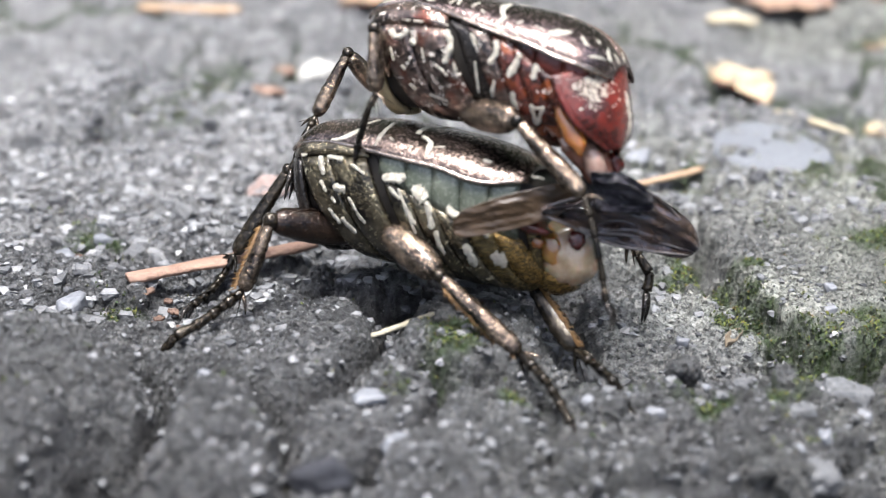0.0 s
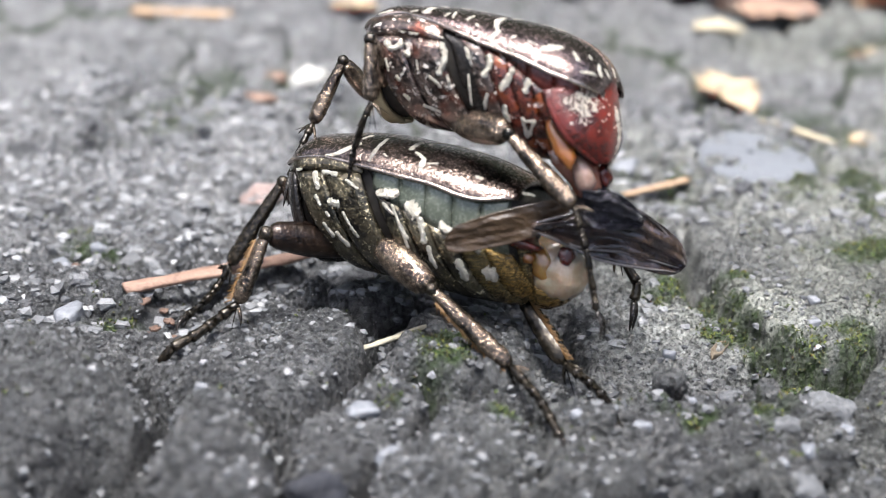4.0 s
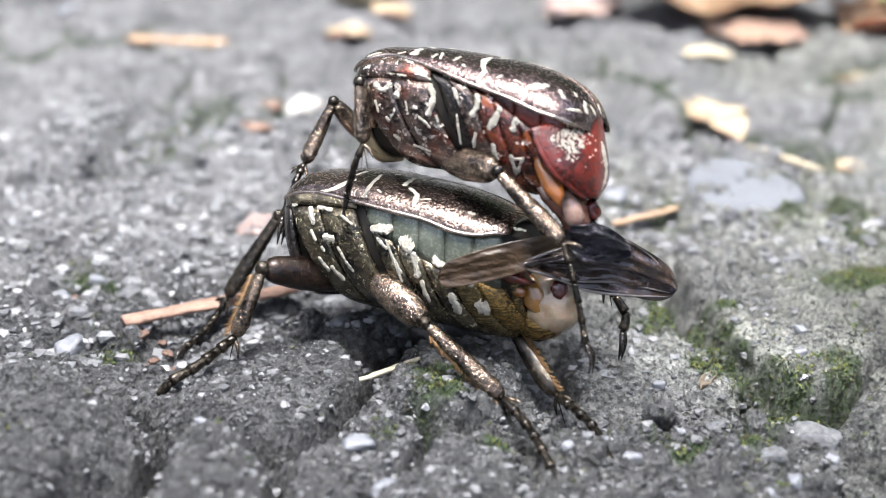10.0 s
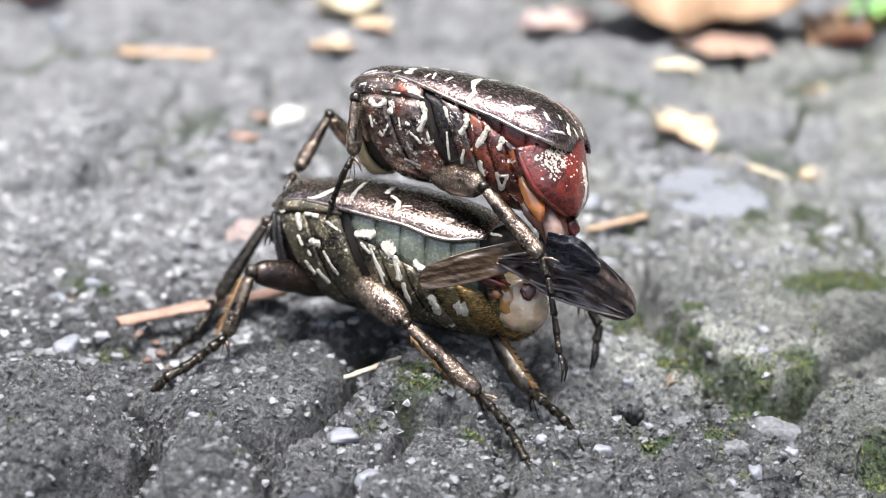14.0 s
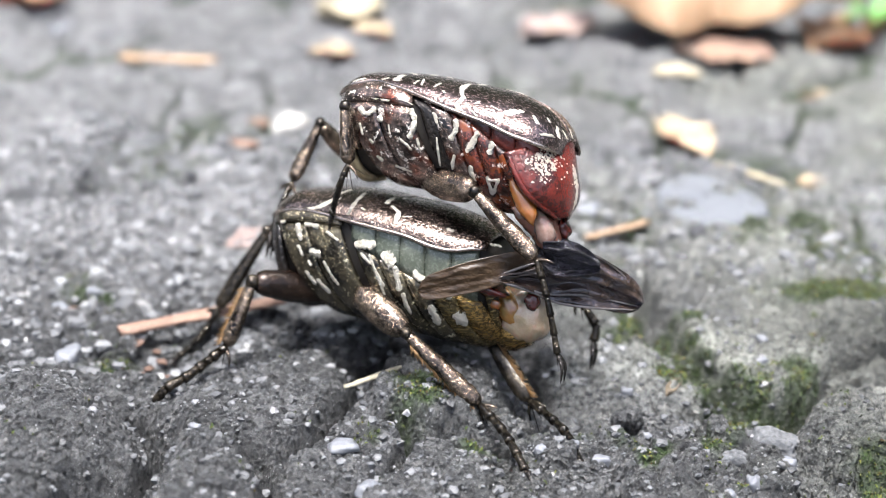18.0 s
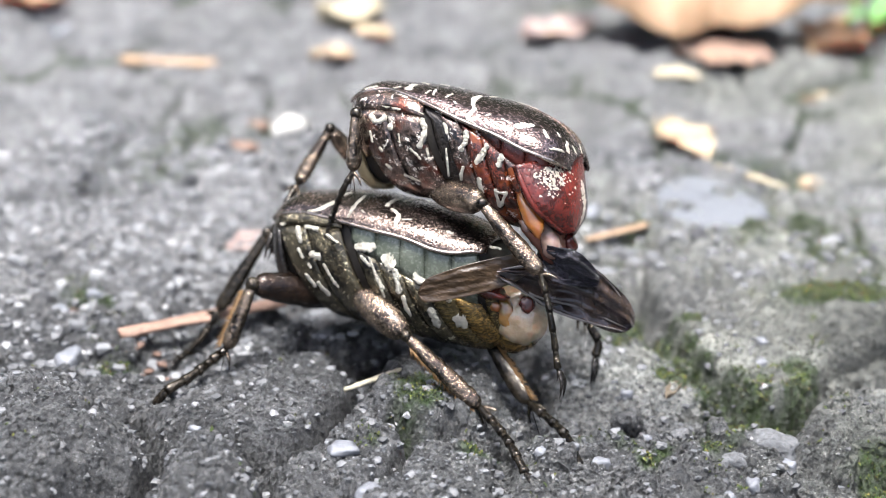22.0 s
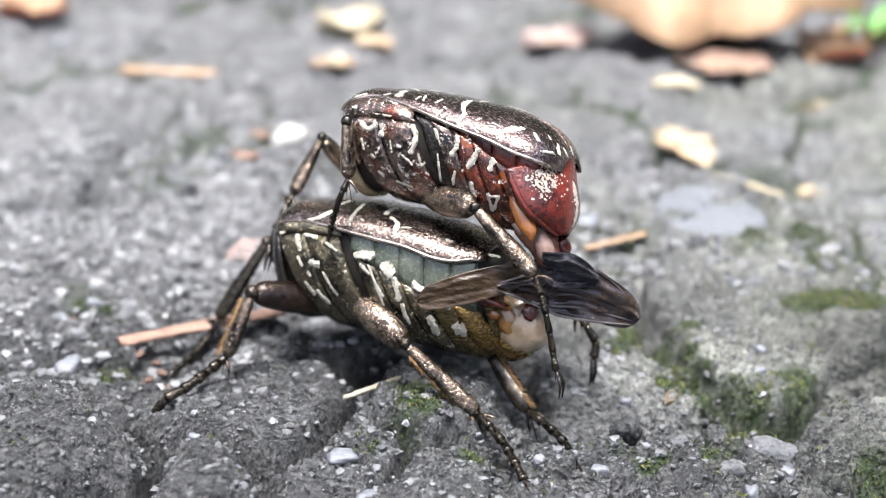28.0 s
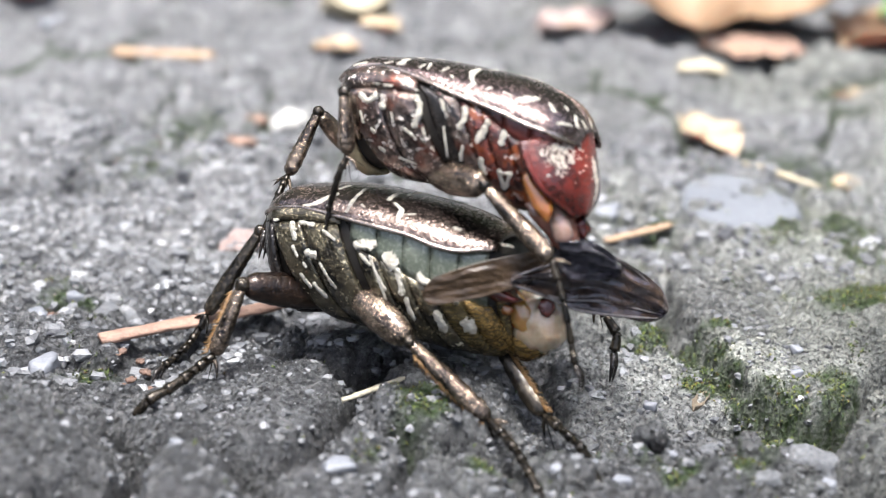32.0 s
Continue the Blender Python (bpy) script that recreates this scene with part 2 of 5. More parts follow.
BLACK = chitin("black_chitin", (0.005, 0.004, 0.004), (0.04, 0.034, 0.03), 0.2, 0.4, 0.6, 50, None, 0.6, 0.5)
RIM = chitin("shiny_rim", (0.05, 0.04, 0.035), (0.50, 0.42, 0.37), 0.16, 0.9, 0.2, 50, None, 0.6, 0.2, 0.4, 0.3, 0.6)
SCALE_SHEEN_WHITE = plain("chalky_scales_and_sheen", (0.50, 0.46, 0.37), (0.80, 0.76, 0.67), 0.6, 0, 45, 1.0, 0, 0, 0.0006)
FRINGE = plain("tawny_hair", (0.09, 0.045, 0.014), (0.24, 0.135, 0.05), 0.5, 0, 60, 0.4)
AMBER = plain("amber_membrane", (0.10, 0.024, 0.005), (0.27, 0.105, 0.02), 0.08, 0, 12, 0.15, 0.9, 0.2)
RED_AMBER = plain("red_amber_chitin", (0.09, 0.022, 0.014), (0.38, 0.17, 0.12), 0.10, 0, 9, 0.25, 1.0, 0.15)
HONEY = plain("honey_membrane", (0.13, 0.050, 0.010), (0.30, 0.165, 0.045), 0.06, 0, 10, 0.3, 1.0, 0.3)
CREAM = plain("cream_membrane", (0.15, 0.085, 0.036), (0.37, 0.31, 0.235), 0.06, 0, 9, 0.5, 1.0, 0.4)
MAROON = plain("maroon_membrane", (0.025, 0.004, 0.003), (0.09, 0.014, 0.010), 0.18, 0, 20, 0.2, 0.6, 0.05)
HORN = plain("horn_brown", (0.12, 0.055, 0.042), (0.42, 0.30, 0.25), 0.10, 0, 12, 0.2, 0.9, 0.15)
JOINT = plain("pale_joint", (0.22, 0.17, 0.09), (0.40, 0.33, 0.20), 0.5, 0.1, 30, 0.2)
INNER = plain("dark_inside", (0.012, 0.010, 0.008), (0.03, 0.025, 0.02), 0.6, 0, 30, 0.2)

# ---- ground ----
def hashed(ix, iy, seed):
    h = (ix.astype(np.int64) * 374761393 + iy.astype(np.int64) * 668265263 + seed * 974711) & 0xFFFFFFFF
    h = ((h ^ (h >> 13)) * 1274126177) & 0xFFFFFFFF
    return ((h ^ (h >> 16)) & 0xFFFF) / 65535.0


def value_noise(x, y, seed):
    ix, iy = np.floor(x), np.floor(y)
    fx, fy = x - ix, y - iy
    fx, fy = fx * fx * fx * (fx * (6 * fx - 15) + 10), fy * fy * fy * (fy * (6 * fy - 15) + 10)
    a, b = hashed(ix, iy, seed), hashed(ix + 1, iy, seed)
    c, d = hashed(ix, iy + 1, seed), hashed(ix + 1, iy + 1, seed)
    return (a + (b - a) * fx) * (1 - fy) + (c + (d - c) * fx) * fy - 0.5


def rough_noise(x, y, scale, seed, octaves=4, gain=0.5):
    out, amp = 0 * x, 1.0
    for k in range(octaves):
        out = out + amp * value_noise(x * scale + 13.7 * k, y * scale - 7.1 * k, seed + k)
        scale, amp = scale * 2.03, amp * gain
    return out


def cell_noise(x, y, scale, seed):
    """Distances to the nearest and second nearest of scattered points, and the nearest one's chance value."""
    x, y = x * scale, y * scale
    ix, iy = np.floor(x), np.floor(y)
    f1, f2, who = np.full(x.shape, 9.0), np.full(x.shape, 9.0), np.zeros(x.shape)
    for dx in (-1, 0, 1):
        for dy in (-1, 0, 1):
            cx, cy = ix + dx, iy + dy
            d = np.hypot(cx + hashed(cx, cy, seed) - x, cy + hashed(cx, cy, seed + 5) - y)
            near = d < f1
            f2 = np.where(near, f1, np.minimum(f2, d))
            who = np.where(near, hashed(cx, cy, seed + 9), who)
            f1 = np.where(near, d, f1)
    return f1, f2, who


def along(x, y, line):
    """Distance to a broken line."""
    best = np.full(np.shape(x), 1e9)
    for (ax, ay), (bx, by) in zip(line, line[1:]):
        t = np.clip(((x - ax) * (bx - ax) + (y - ay) * (by - ay)) / ((bx - ax) ** 2 + (by - ay) ** 2), 0, 1)
        best = np.minimum(best, np.hypot(x - ax - t * (bx - ax), y - ay - t * (by - ay)))
    return best


# Worn stones bedded in the tar: height, width of the rounded rim, outline.
STONES = [
    (0.34, 0.34, [(-2.43, -0.95), (-2.14, -0.80), (-1.92, -0.76), (-1.76, -0.84), (-1.52, -1.16), (-1.38, -1.45), (-1.44, -1.78), (-1.62, -2.10), (-2.07, -2.44)]),
    (0.14, 0.12, [(-1.42, -1.15), (-1.42, -0.90), (-1.33, -0.55), (-1.04, -0.27), (-0.63, -0.25), (-0.47, -0.55), (-0.51, -0.92), (-0.68, -1.22), (-0.86, -1.32), (-1.08, -1.12)]),
    (0.36, 0.30, [(-1.42, -2.24), (-1.44, -1.66), (-1.32, -1.36), (-1.06, -1.22), (-0.86, -1.42), (-0.76, -1.80), (-0.76, -2.30)]),
    (0.20, 0.11, [(-0.46, -0.80), (-0.41, -0.56), (-0.31, -0.34), (-0.02, -0.18), (0.19, -0.26), (0.29, -0.62), (0.20, -0.99), (-0.13, -1.05), (-0.36, -1.00)]),
    (0.15, 0.10, [(-0.80, -1.65), (-0.80, -1.40), (-0.65, -1.27), (-0.47, -0.97), (-0.30, -1.05), (-0.13, -1.14), (0.20, -1.15), (0.30, -1.22), (0.26, -1.64), (-0.20, -1.93), (-0.77, -1.99)]),
    (0.15, 0.09, [(0.33, -1.11), (0.60, -1.00), (0.90, -0.75), (1.12, -0.79), (1.46, -0.92), (1.70, -1.01), (1.74, -1.37), (1.37, -1.75), (0.33, -1.85)]),
    (0.13, 0.05, [(1.10, 0.90), (1.29, 1.48), (1.85, 1.80), (2.34, 1.52), (2.60, 0.95), (2.45, 0.25), (2.17, 0.03), (2.07, -0.08), (1.90, -0.36), (1.66, -0.45), (1.53, -0.32), (1.37, -0.05), (1.20, 0.38)]),
    (0.22, 0.20, [(1.78, -0.70), (1.90, -0.50), (2.15, -0.36), (2.62, -0.34), (2.45, -1.12), (1.97, -1.21), (1.75, -1.05)]),
    (0.16, 0.10, [(-0.78, -0.14), (-0.62, 0.11), (-0.34, 0.11), (-0.29, -0.15), (-0.52, -0.33), (-0.73, -0.30)]),
    (0.20, 0.10, [(-0.95, -0.20), (-0.90, 0.02), (-0.72, 0.02), (-0.70, -0.16), (-0.80, -0.26)]),
    (0.18, 0.10, [(-0.26, -0.16), (-0.24, 0.10), (0.00, 0.22), (0.16, 0.02), (0.02, -0.14)]),
    (0.06, 0.08, [(0.41, -0.12), (0.62, 0.74), (0.98, 1.10), (1.10, 0.51), (1.28, 0.11), (1.45, -0.38), (1.10, -0.55), (0.56, -0.61)]),
    (0.04, 0.15, [(-2.74, 0.09), (-2.35, 0.35), (-1.94, 0.18), (-1.60, 0.02), (-1.68, -0.23), (-2.04, -0.25), (-2.59, -0.49)]),
    (0.03, 0.15, [(-1.66, 0.82), (-1.28, 0.94), (-0.93, 0.76), (-0.95, 0.32), (-1.31, 0.20), (-1.59, 0.38)]),
]
SMOOTH_STONES = STONES[:5] + STONES[6:8]
# Cracks: depth, half-width and their line.
CRACKS = [
    (0.05, 0.05, [(1.30, 2.05), (1.75, 2.02), (2.2, 2.25), (2.3, 2.6)]),
    (0.10, 0.05, [(-1.0, 3.0), (-0.6, 2.2), (0.2, 1.6), (1.0, 1.35)]),
]
# Narrow dark fissures: depth, half-width and their line.
FISSURES = [
    (0.24, 0.030, [(-2.27, -0.77), (-2.10, -0.77), (-2.04, -0.72)]),
    (0.34, 0.045, [(-1.56, -1.68), (-1.43, -1.46), (-1.41, -1.24), (-1.47, -1.11), (-1.58, -0.97)]),
    (1.0, 0.15, [(-2.6, -2.55), (-1.98, -2.42), (-1.80, -2.22), (-1.66, -1.94), (-1.54, -1.70)]),
    (0.34, 0.034, [(-1.40, -1.31), (-1.34, -1.22), (-1.17, -1.09), (-0.96, -1.24), (-0.88, -1.33), (-0.78, -1.32), (-0.60, -1.01), (-0.52, -0.80), (-0.49, -0.58), (-0.40, -0.40), (-0.25, -0.19)]),
    (0.30, 0.040, [(-0.28, -0.94), (-0.13, -1.10), (-0.02, -1.05), (0.16, -1.11), (0.31, -1.06)]),
    (0.26, 0.036, [(-0.87, -1.42), (-0.81, -1.61), (-0.75, -2.01)]),
    (0.26, 0.034, [(-0.13, -1.12), (-0.23, -1.41), (-0.38, -1.59), (-0.46, -1.90)]),
    (0.46, 0.050, [(1.03, 0.85), (1.10, 0.42), (1.29, -0.08), (1.46, -0.37), (1.62, -0.54)]),
    (0.26, 0.060, [(1.62, -0.54), (1.88, -0.47), (2.08, -0.20), (2.30, -0.08)]),
    (0.24, 0.045, [(1.75, -0.74), (1.88, -0.46), (2.13, -0.31), (2.45, -0.28)]),
    (0.24, 0.038, [(0.43, -0.89), (0.65, -0.81), (0.88, -0.93), (1.06, -0.88), (1.40, -0.73), (1.59, -0.80), (1.76, -0.76)]),
    (0.26, 0.060, [(-0.92, 0.11), (-0.62, 0.25), (-0.26, 0.09)]),
    (0.30, 0.050, [(-0.36, -0.30), (-0.22, -0.12), (-0.20, 0.15)]),
]


# Mossy places: x, y, radius, how thick. The last row also darkens the slab's crevice in place of its shade.
MOSS_AND_SHADE = [(-0.15, -0.77, 0.12, 0.8), (-1.77, -0.40, 0.16, 0.6), (2.16, -1.16, 0.13, 1.0), (1.37, -1.06, 0.16, 0.6), (2.30, 0.74, 0.42, 0.9),
         (-1.65, 3.04, 0.35, 0.7), (-2.03, 2.53, 0.3, 0.5), (-2.03, 0.52, 0.22, 0.6), 
         (1.9, 1.5, 0.3, 0.5), (1.0, 1.9, 0.25, 0.6), (0.62, -0.85, 0.1, 0.6),
         (-0.1, 3.2, 0.5, 0.4), (2.2, 2.0, 0.4, 0.5), (0.85, -1.0, 0.1, 0.4),
         (2.29, 0.74, 0.11, 0.9), (2.08, -1.24, 0.11, 0.9), (-0.15, -0.94, 0.11, 0.9), (-1.77, -0.40, 0.11, 0.9),
         (0.98, 0.74, 0.11, 1.2), (1.03, 0.53, 0.11, 1.2), (1.07, 0.32, 0.11, 1.2), (1.20, 0.08, 0.11, 1.2), (1.33, -0.16, 0.11, 1.2), (1.46, -0.35, 0.11, 1.2), (1.59, -0.54, 0.11, 1.2), (1.68, -0.44, 0.11, 1.2), (1.78, -0.34, 0.11, 1.2), (1.87, -0.23, 0.11, 1.2), (1.19, -0.21, 0.11, 1.2), (1.51, -0.64, 0.11, 1.2), (0.95, 0.22, 0.11, 1.2),
         (0.65, -1.02, 0.08, 1.0), (1.29, -1.06, 0.08, 1.0), (1.47, -1.44, 0.05, 1.0), (1.00, -1.20, 0.08, 1.0), (1.36, 0.39, 0.08, 1.0), (0.26, -1.11, 0.08, 1.0),
         (1.12, -1.09, 0.07, 0.8), (1.46, -1.08, 0.05, 0.8), (0.48, -1.15, 0.07, 0.8), (0.15, -1.30, 0.07, 0.8), (-0.38, -1.22, 0.07, 0.8),
         (1.12, 0.36, 0.08, 2.5), (1.22, 0.10, 0.09, 2.5), (1.33, -0.13, 0.09, 2.5), (1.44, -0.32, 0.09, 2.5), (1.56, -0.47, 0.08, 2.5), (1.75, -0.52, 0.07, 2.0)]


def inside(x, y, outline):
    """How far inside a closed outline a place lies; 0 outside."""
    x, y = np.atleast_1d(x), np.atleast_1d(y)
    ring = np.array(outline)
    (x0, y0), (x1, y1) = ring.min(0), ring.max(0)
    box = (x > x0) & (x < x1) & (y > y0) & (y < y1)
    out = np.zeros(x.shape)
    if box.any():
        u, v, odd = x[box], y[box], np.zeros(box.sum(), bool)
        for (ax, ay), (bx, by) in zip(outline, outline[1:] + outline[:1]):
            if ay != by:
                odd ^= ((ay > v) != (by > v)) & (u < (bx - ax) * (v - ay) / (by - ay) + ax)
        out[box] = np.where(odd, along(u, v, outline + outline[:1]), 0)
    return out


def hashed_deep(ix, iy, iz, seed):
    return hashed(ix + 57 * iz, iy - 131 * iz, seed)


def deep_noise(p, scale, seed, octaves=3, gain=0.5):
    """Rough noise in space, so that steep sides stay as grainy as the flats."""
    out, amp = np.zeros(p.shape[:-1]), 1.0
    for k in range(octaves):
        q = p * scale + 5.3 * k
        i = np.floor(q)
        f = q - i
        f = f * f * (3 - 2 * f)
        total = 0
        for dx in (0, 1):
            for dy in (0, 1):
                for dz in (0, 1):
                    w = (f[..., 0] if dx else 1 - f[..., 0]) * (f[..., 1] if dy else 1 - f[..., 1]) * (f[..., 2] if dz else 1 - f[..., 2])
                    total = total + w * hashed_deep(i[..., 0] + dx, i[..., 1] + dy, i[..., 2] + dz, seed + k)
        out, scale, amp = out + amp * (total - 0.5), scale * 2.07, amp * gain
    return out


def deep_cells(p, scale, seed):
    """As cell_noise, in space."""
    q = p * scale
    i = np.floor(q)
    f1, f2, who = np.full(p.shape[:-1], 9.0), np.full(p.shape[:-1], 9.0), np.zeros(p.shape[:-1])
    for dx in (-1, 0, 1):
        for dy in (-1, 0, 1):
            for dz in (-1, 0, 1):
                c = i + (dx, dy, dz)
                h = hashed_deep(c[..., 0], c[..., 1], c[..., 2], seed)
                d = np.sqrt((c[..., 0] + h - q[..., 0]) ** 2 + (c[..., 1] + (h * 97.13) % 1 - q[..., 1]) ** 2 + (c[..., 2] + (h * 613.7) % 1 - q[..., 2]) ** 2)
                near = d < f1
                f2 = np.where(near, f1, np.minimum(f2, d))
                who = np.where(near, (h * 41.7) % 1, who)
                f1 = np.where(near, d, f1)
    return f1, f2, who


def broad(x, y):
    """The large relief: stones, cracks and slabs. Height in centimetres, and how mossy it is."""
    wx, wy = x + 0.05 * rough_noise(x, y, 2.6, 3), y + 0.05 * rough_noise(x, y, 2.6, 8)
    wx, wy = wx + 0.018 * rough_noise(x, y, 11.0, 13, 3), wy + 0.018 * rough_noise(x, y, 11.0, 18, 3)
    h = -0.05 + 0.14 * np.clip((-0.35 - y) / 0.25, 0, 1) * np.clip((0.5 - x) / 0.3, 0.45, 1) + 0.06 * np.exp(-((x - 1.20) ** 2 + (y - 0.05) ** 2) / 0.12) - 0.16 * np.exp(-((x - 1.34) / 0.22) ** 2 - ((y + 0.44) / 0.16) ** 2)
    for tall, edge, outline in STONES:
        far_in = inside(wx, wy, outline)
        d = np.clip(far_in / edge, 0, 1)
        h = np.where(far_in > 0, np.maximum(h, -0.06 + (tall + 0.06) * np.clip(1 - (1 - d) ** 2, 0, 1) ** 0.6), h)
    deep = 0 * x
    for depth, half, line in CRACKS:
        deep = np.maximum(deep, 1.25 * depth * np.exp(-(along(wx, wy, line) / half) ** 2))
    jx, jy = x + 0.05 * rough_noise(x, y, 6.0, 91), y + 0.05 * rough_noise(x, y, 6.0, 95)
    for depth, half, line in FISSURES:
        away = along(jx, jy, line) / half
        deep = np.maximum(deep, depth * np.exp(-np.abs(away) ** 1.5))
    f1, f2, who = cell_noise(wx, wy, 1.25, 21)
    far = np.clip((y - 0.9) / 0.8, 0, 1)
    slabs = 0.11 * (who - 0.4) * np.clip((f2 - f1) * 6, 0, 1) - 0.06 * np.exp(-((f2 - f1) / 0.07) ** 2)
    h = h - deep + slabs * (0.15 + 0.85 * far)
    moss = (0.3 + 1.6 * np.clip((x - 0.8) / 0.2, 0, 1) * np.clip((y + 0.7) / 0.2, 0, 1)) * np.clip(deep * 4 - 0.3, 0, 1) + 0.8 * far * np.exp(-((f2 - f1) / 0.10) ** 2)
    h = h + 0.06 * rough_noise(x, y, 1.3, 31, 3) + 0.030 * rough_noise(x, y, 4.0, 41, 2, 0.5)
    spread = rough_noise(x, y, 1.1, 71, 4)
    green = sum(k * np.exp(-((x - gx) ** 2 + (y - gy) ** 2) / r ** 2) for gx, gy, r, k in MOSS_AND_SHADE)
    flat = np.clip((np.hypot(x, y - 1.5) - 7) / 6, 0, 1)
    moss = np.clip(0.6 * moss * (0.5 + 1.4 * spread) + green * np.clip(0.55 + 1.6 * rough_noise(x, y, 4.0, 75, 4), 0, 1), 0, 1) * (1 - flat)
    return h * (1 - flat), moss


def surface(x, y):
    """Places on the ground over (x, y), in centimetres, the grains standing off along its slope; and how mossy it is."""
    x, y = np.asarray(x, float), np.asarray(y, float)
    h, moss = broad(x, y)
    step = 0.012
    nx_, ny_ = -(broad(x + step, y)[0] - h) / step, -(broad(x, y + step)[0] - h) / step
    up = np.stack([nx_, ny_, np.ones_like(h)], -1)
    up /= np.linalg.norm(up, axis=-1, keepdims=True)
    p = np.stack([x, y, h], -1)
    worn_down = 0 * x
    for tall, edge, outline in SMOOTH_STONES:
        worn_down = np.maximum(worn_down, np.clip(inside(x, y, outline) / 0.08, 0, 1))
    off = 0.045 * deep_noise(p, 5.0, 141, 3, 0.5) * (1 - 0.35 * worn_down)
    crunch = (1 + 1.2 * np.clip((y + 0.3) / 0.6, 0, 1)) * (1 - 0.62 * worn_down)
    q = p + 0.02 * deep_noise(p, 9.0, 145, 2)[..., None]
    g1, g2, gw = deep_cells(q, 8.0, 151)
    off += crunch * 0.040 * np.clip(gw - 0.40, 0, 1) * np.sqrt(np.clip(1 - (g1 / 0.62) ** 2, 0, 1)) - 0.022 * np.exp(-((g2 - g1) / 0.10) ** 2)
    rubble = np.clip((x - 0.15) / 0.4, 0, 1) * np.clip((-0.62 - y) / 0.2, 0, 1) + 0.8 * np.clip((-1.45 - y) / 0.3, 0, 1)
    r1, r2, rw = deep_cells(q, 4.6, 155)
    off += np.clip(rubble, 0, 1) * (1 - 0.5 * worn_down) * (0.15 * rw * np.sqrt(np.clip(1 - (r1 / 0.78) ** 2, 0, 1)) - 0.06)
    k1, k2, kw = deep_cells(q, 19.0, 161)
    off += crunch * 0.016 * kw * np.sqrt(np.clip(1 - (k1 / 0.65) ** 2, 0, 1)) - 0.009 * np.exp(-((k2 - k1) / 0.15) ** 2)
    off += (0.016 - 0.006 * worn_down) * deep_noise(p, 26.0, 181, 3, 0.65)
    off = off * (0.35 + 0.65 * up[..., 2])
    flat = np.clip((np.hypot(x, y - 1.5) - 7) / 6, 0, 1)
    return p + up * (off * (1 - flat))[..., None], moss


def high(x, y):
    return float(surface(np.array([x]), np.array([y]))[0][0, 2])


near_x = np.r_[np.arange(-3.9, -2.5, 0.03), np.arange(-2.5, 2.6, 0.009), np.arange(2.6, 4.0, 0.03)]
near_y = np.r_[np.arange(-2.7, 0.9, 0.010), np.arange(0.9, 2.6, 0.018), np.arange(2.6, 7.5, 0.035)]
out = np.cumsum(0.03 * 1.25 ** np.arange(60))
out = out[out < 60000]
gx = np.r_[near_x[0] - out[::-1], near_x, near_x[-1] + out]
gy = np.r_[near_y[0] - out[::-1], near_y, near_y[-1] + out]
GX, GY = np.meshgrid(gx, gy, indexing="ij")
GP, GM = surface(GX, GY)
nx, ny = GX.shape
cells = (np.arange(nx - 1)[:, None] * ny + np.arange(ny - 1)[None, :]).ravel()
quads = np.stack([cells, cells + ny, cells + ny + 1, cells + 1], 1)
gme = bpy.data.meshes.new("ground")
gme.vertices.add(nx * ny)
gme.vertices.foreach_set("co", (GP * CM).astype(np.float32).ravel())
gme.loops.add(quads.size)
gme.loops.foreach_set("vertex_index", quads.astype(np.int32).ravel())
gme.polygons.add(len(quads))
gme.polygons.foreach_set("loop_start", np.arange(0, quads.size, 4, dtype=np.int32))
gme.polygons.foreach_set("loop_total", np.full(len(quads), 4, dtype=np.int32))
gme.polygons.foreach_set("use_smooth", np.ones(len(quads), dtype=bool))
gme.attributes.new("moss", "FLOAT", "POINT").data.foreach_set("value", GM.astype(np.float32).ravel())
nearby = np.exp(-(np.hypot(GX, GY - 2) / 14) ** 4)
# Chips show at random; the rise rearwards and right-front paints light into the colour.
paled = np.clip(nearby * ((GY + 0.05) / 1.1) + (1 - nearby) * 0.6 + nearby * 1.0 * np.clip((GX - 0.1) / 0.5, 0, 1) * np.clip((0.3 - GY) / 0.4, 0, 1) + 0.9 * rough_noise(GX, GY, 0.8, 77, 4), 0, 1)
gme.attributes.new("paled", "FLOAT", "POINT").data.foreach_set("value", paled.astype(np.float32).ravel())
film = (nearby * np.clip((GX + 0.3) / 1.6, 0, 1) + (1 - nearby) * 0.5) * np.clip(0.55 + 1.3 * rough_noise(GX, GY, 0.9, 83, 4), 0, 1)
gme.attributes.new("film", "FLOAT", "POINT").data.foreach_set("value", film.astype(np.float32).ravel())
gme.update()
gme.validate()

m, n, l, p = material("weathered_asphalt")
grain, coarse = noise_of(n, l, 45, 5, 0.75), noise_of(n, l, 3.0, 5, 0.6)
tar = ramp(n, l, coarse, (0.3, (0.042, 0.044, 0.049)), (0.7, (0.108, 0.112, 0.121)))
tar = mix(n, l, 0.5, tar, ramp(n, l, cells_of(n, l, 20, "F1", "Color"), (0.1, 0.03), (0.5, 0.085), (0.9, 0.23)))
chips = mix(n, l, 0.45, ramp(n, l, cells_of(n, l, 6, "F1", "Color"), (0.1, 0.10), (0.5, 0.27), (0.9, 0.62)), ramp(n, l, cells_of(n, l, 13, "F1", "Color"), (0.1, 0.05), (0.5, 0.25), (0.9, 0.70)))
# Tar blends to pale chips by that painted brightness.
paleness = n.new("ShaderNodeAttribute")
paleness.attribute_name = "paled"
base = mix(n, l, paleness.outputs["Fac"], tar, mix(n, l, 0.42, chips, (0.285, 0.292, 0.315)))
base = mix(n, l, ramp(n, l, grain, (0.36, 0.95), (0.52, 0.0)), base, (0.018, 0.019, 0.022))
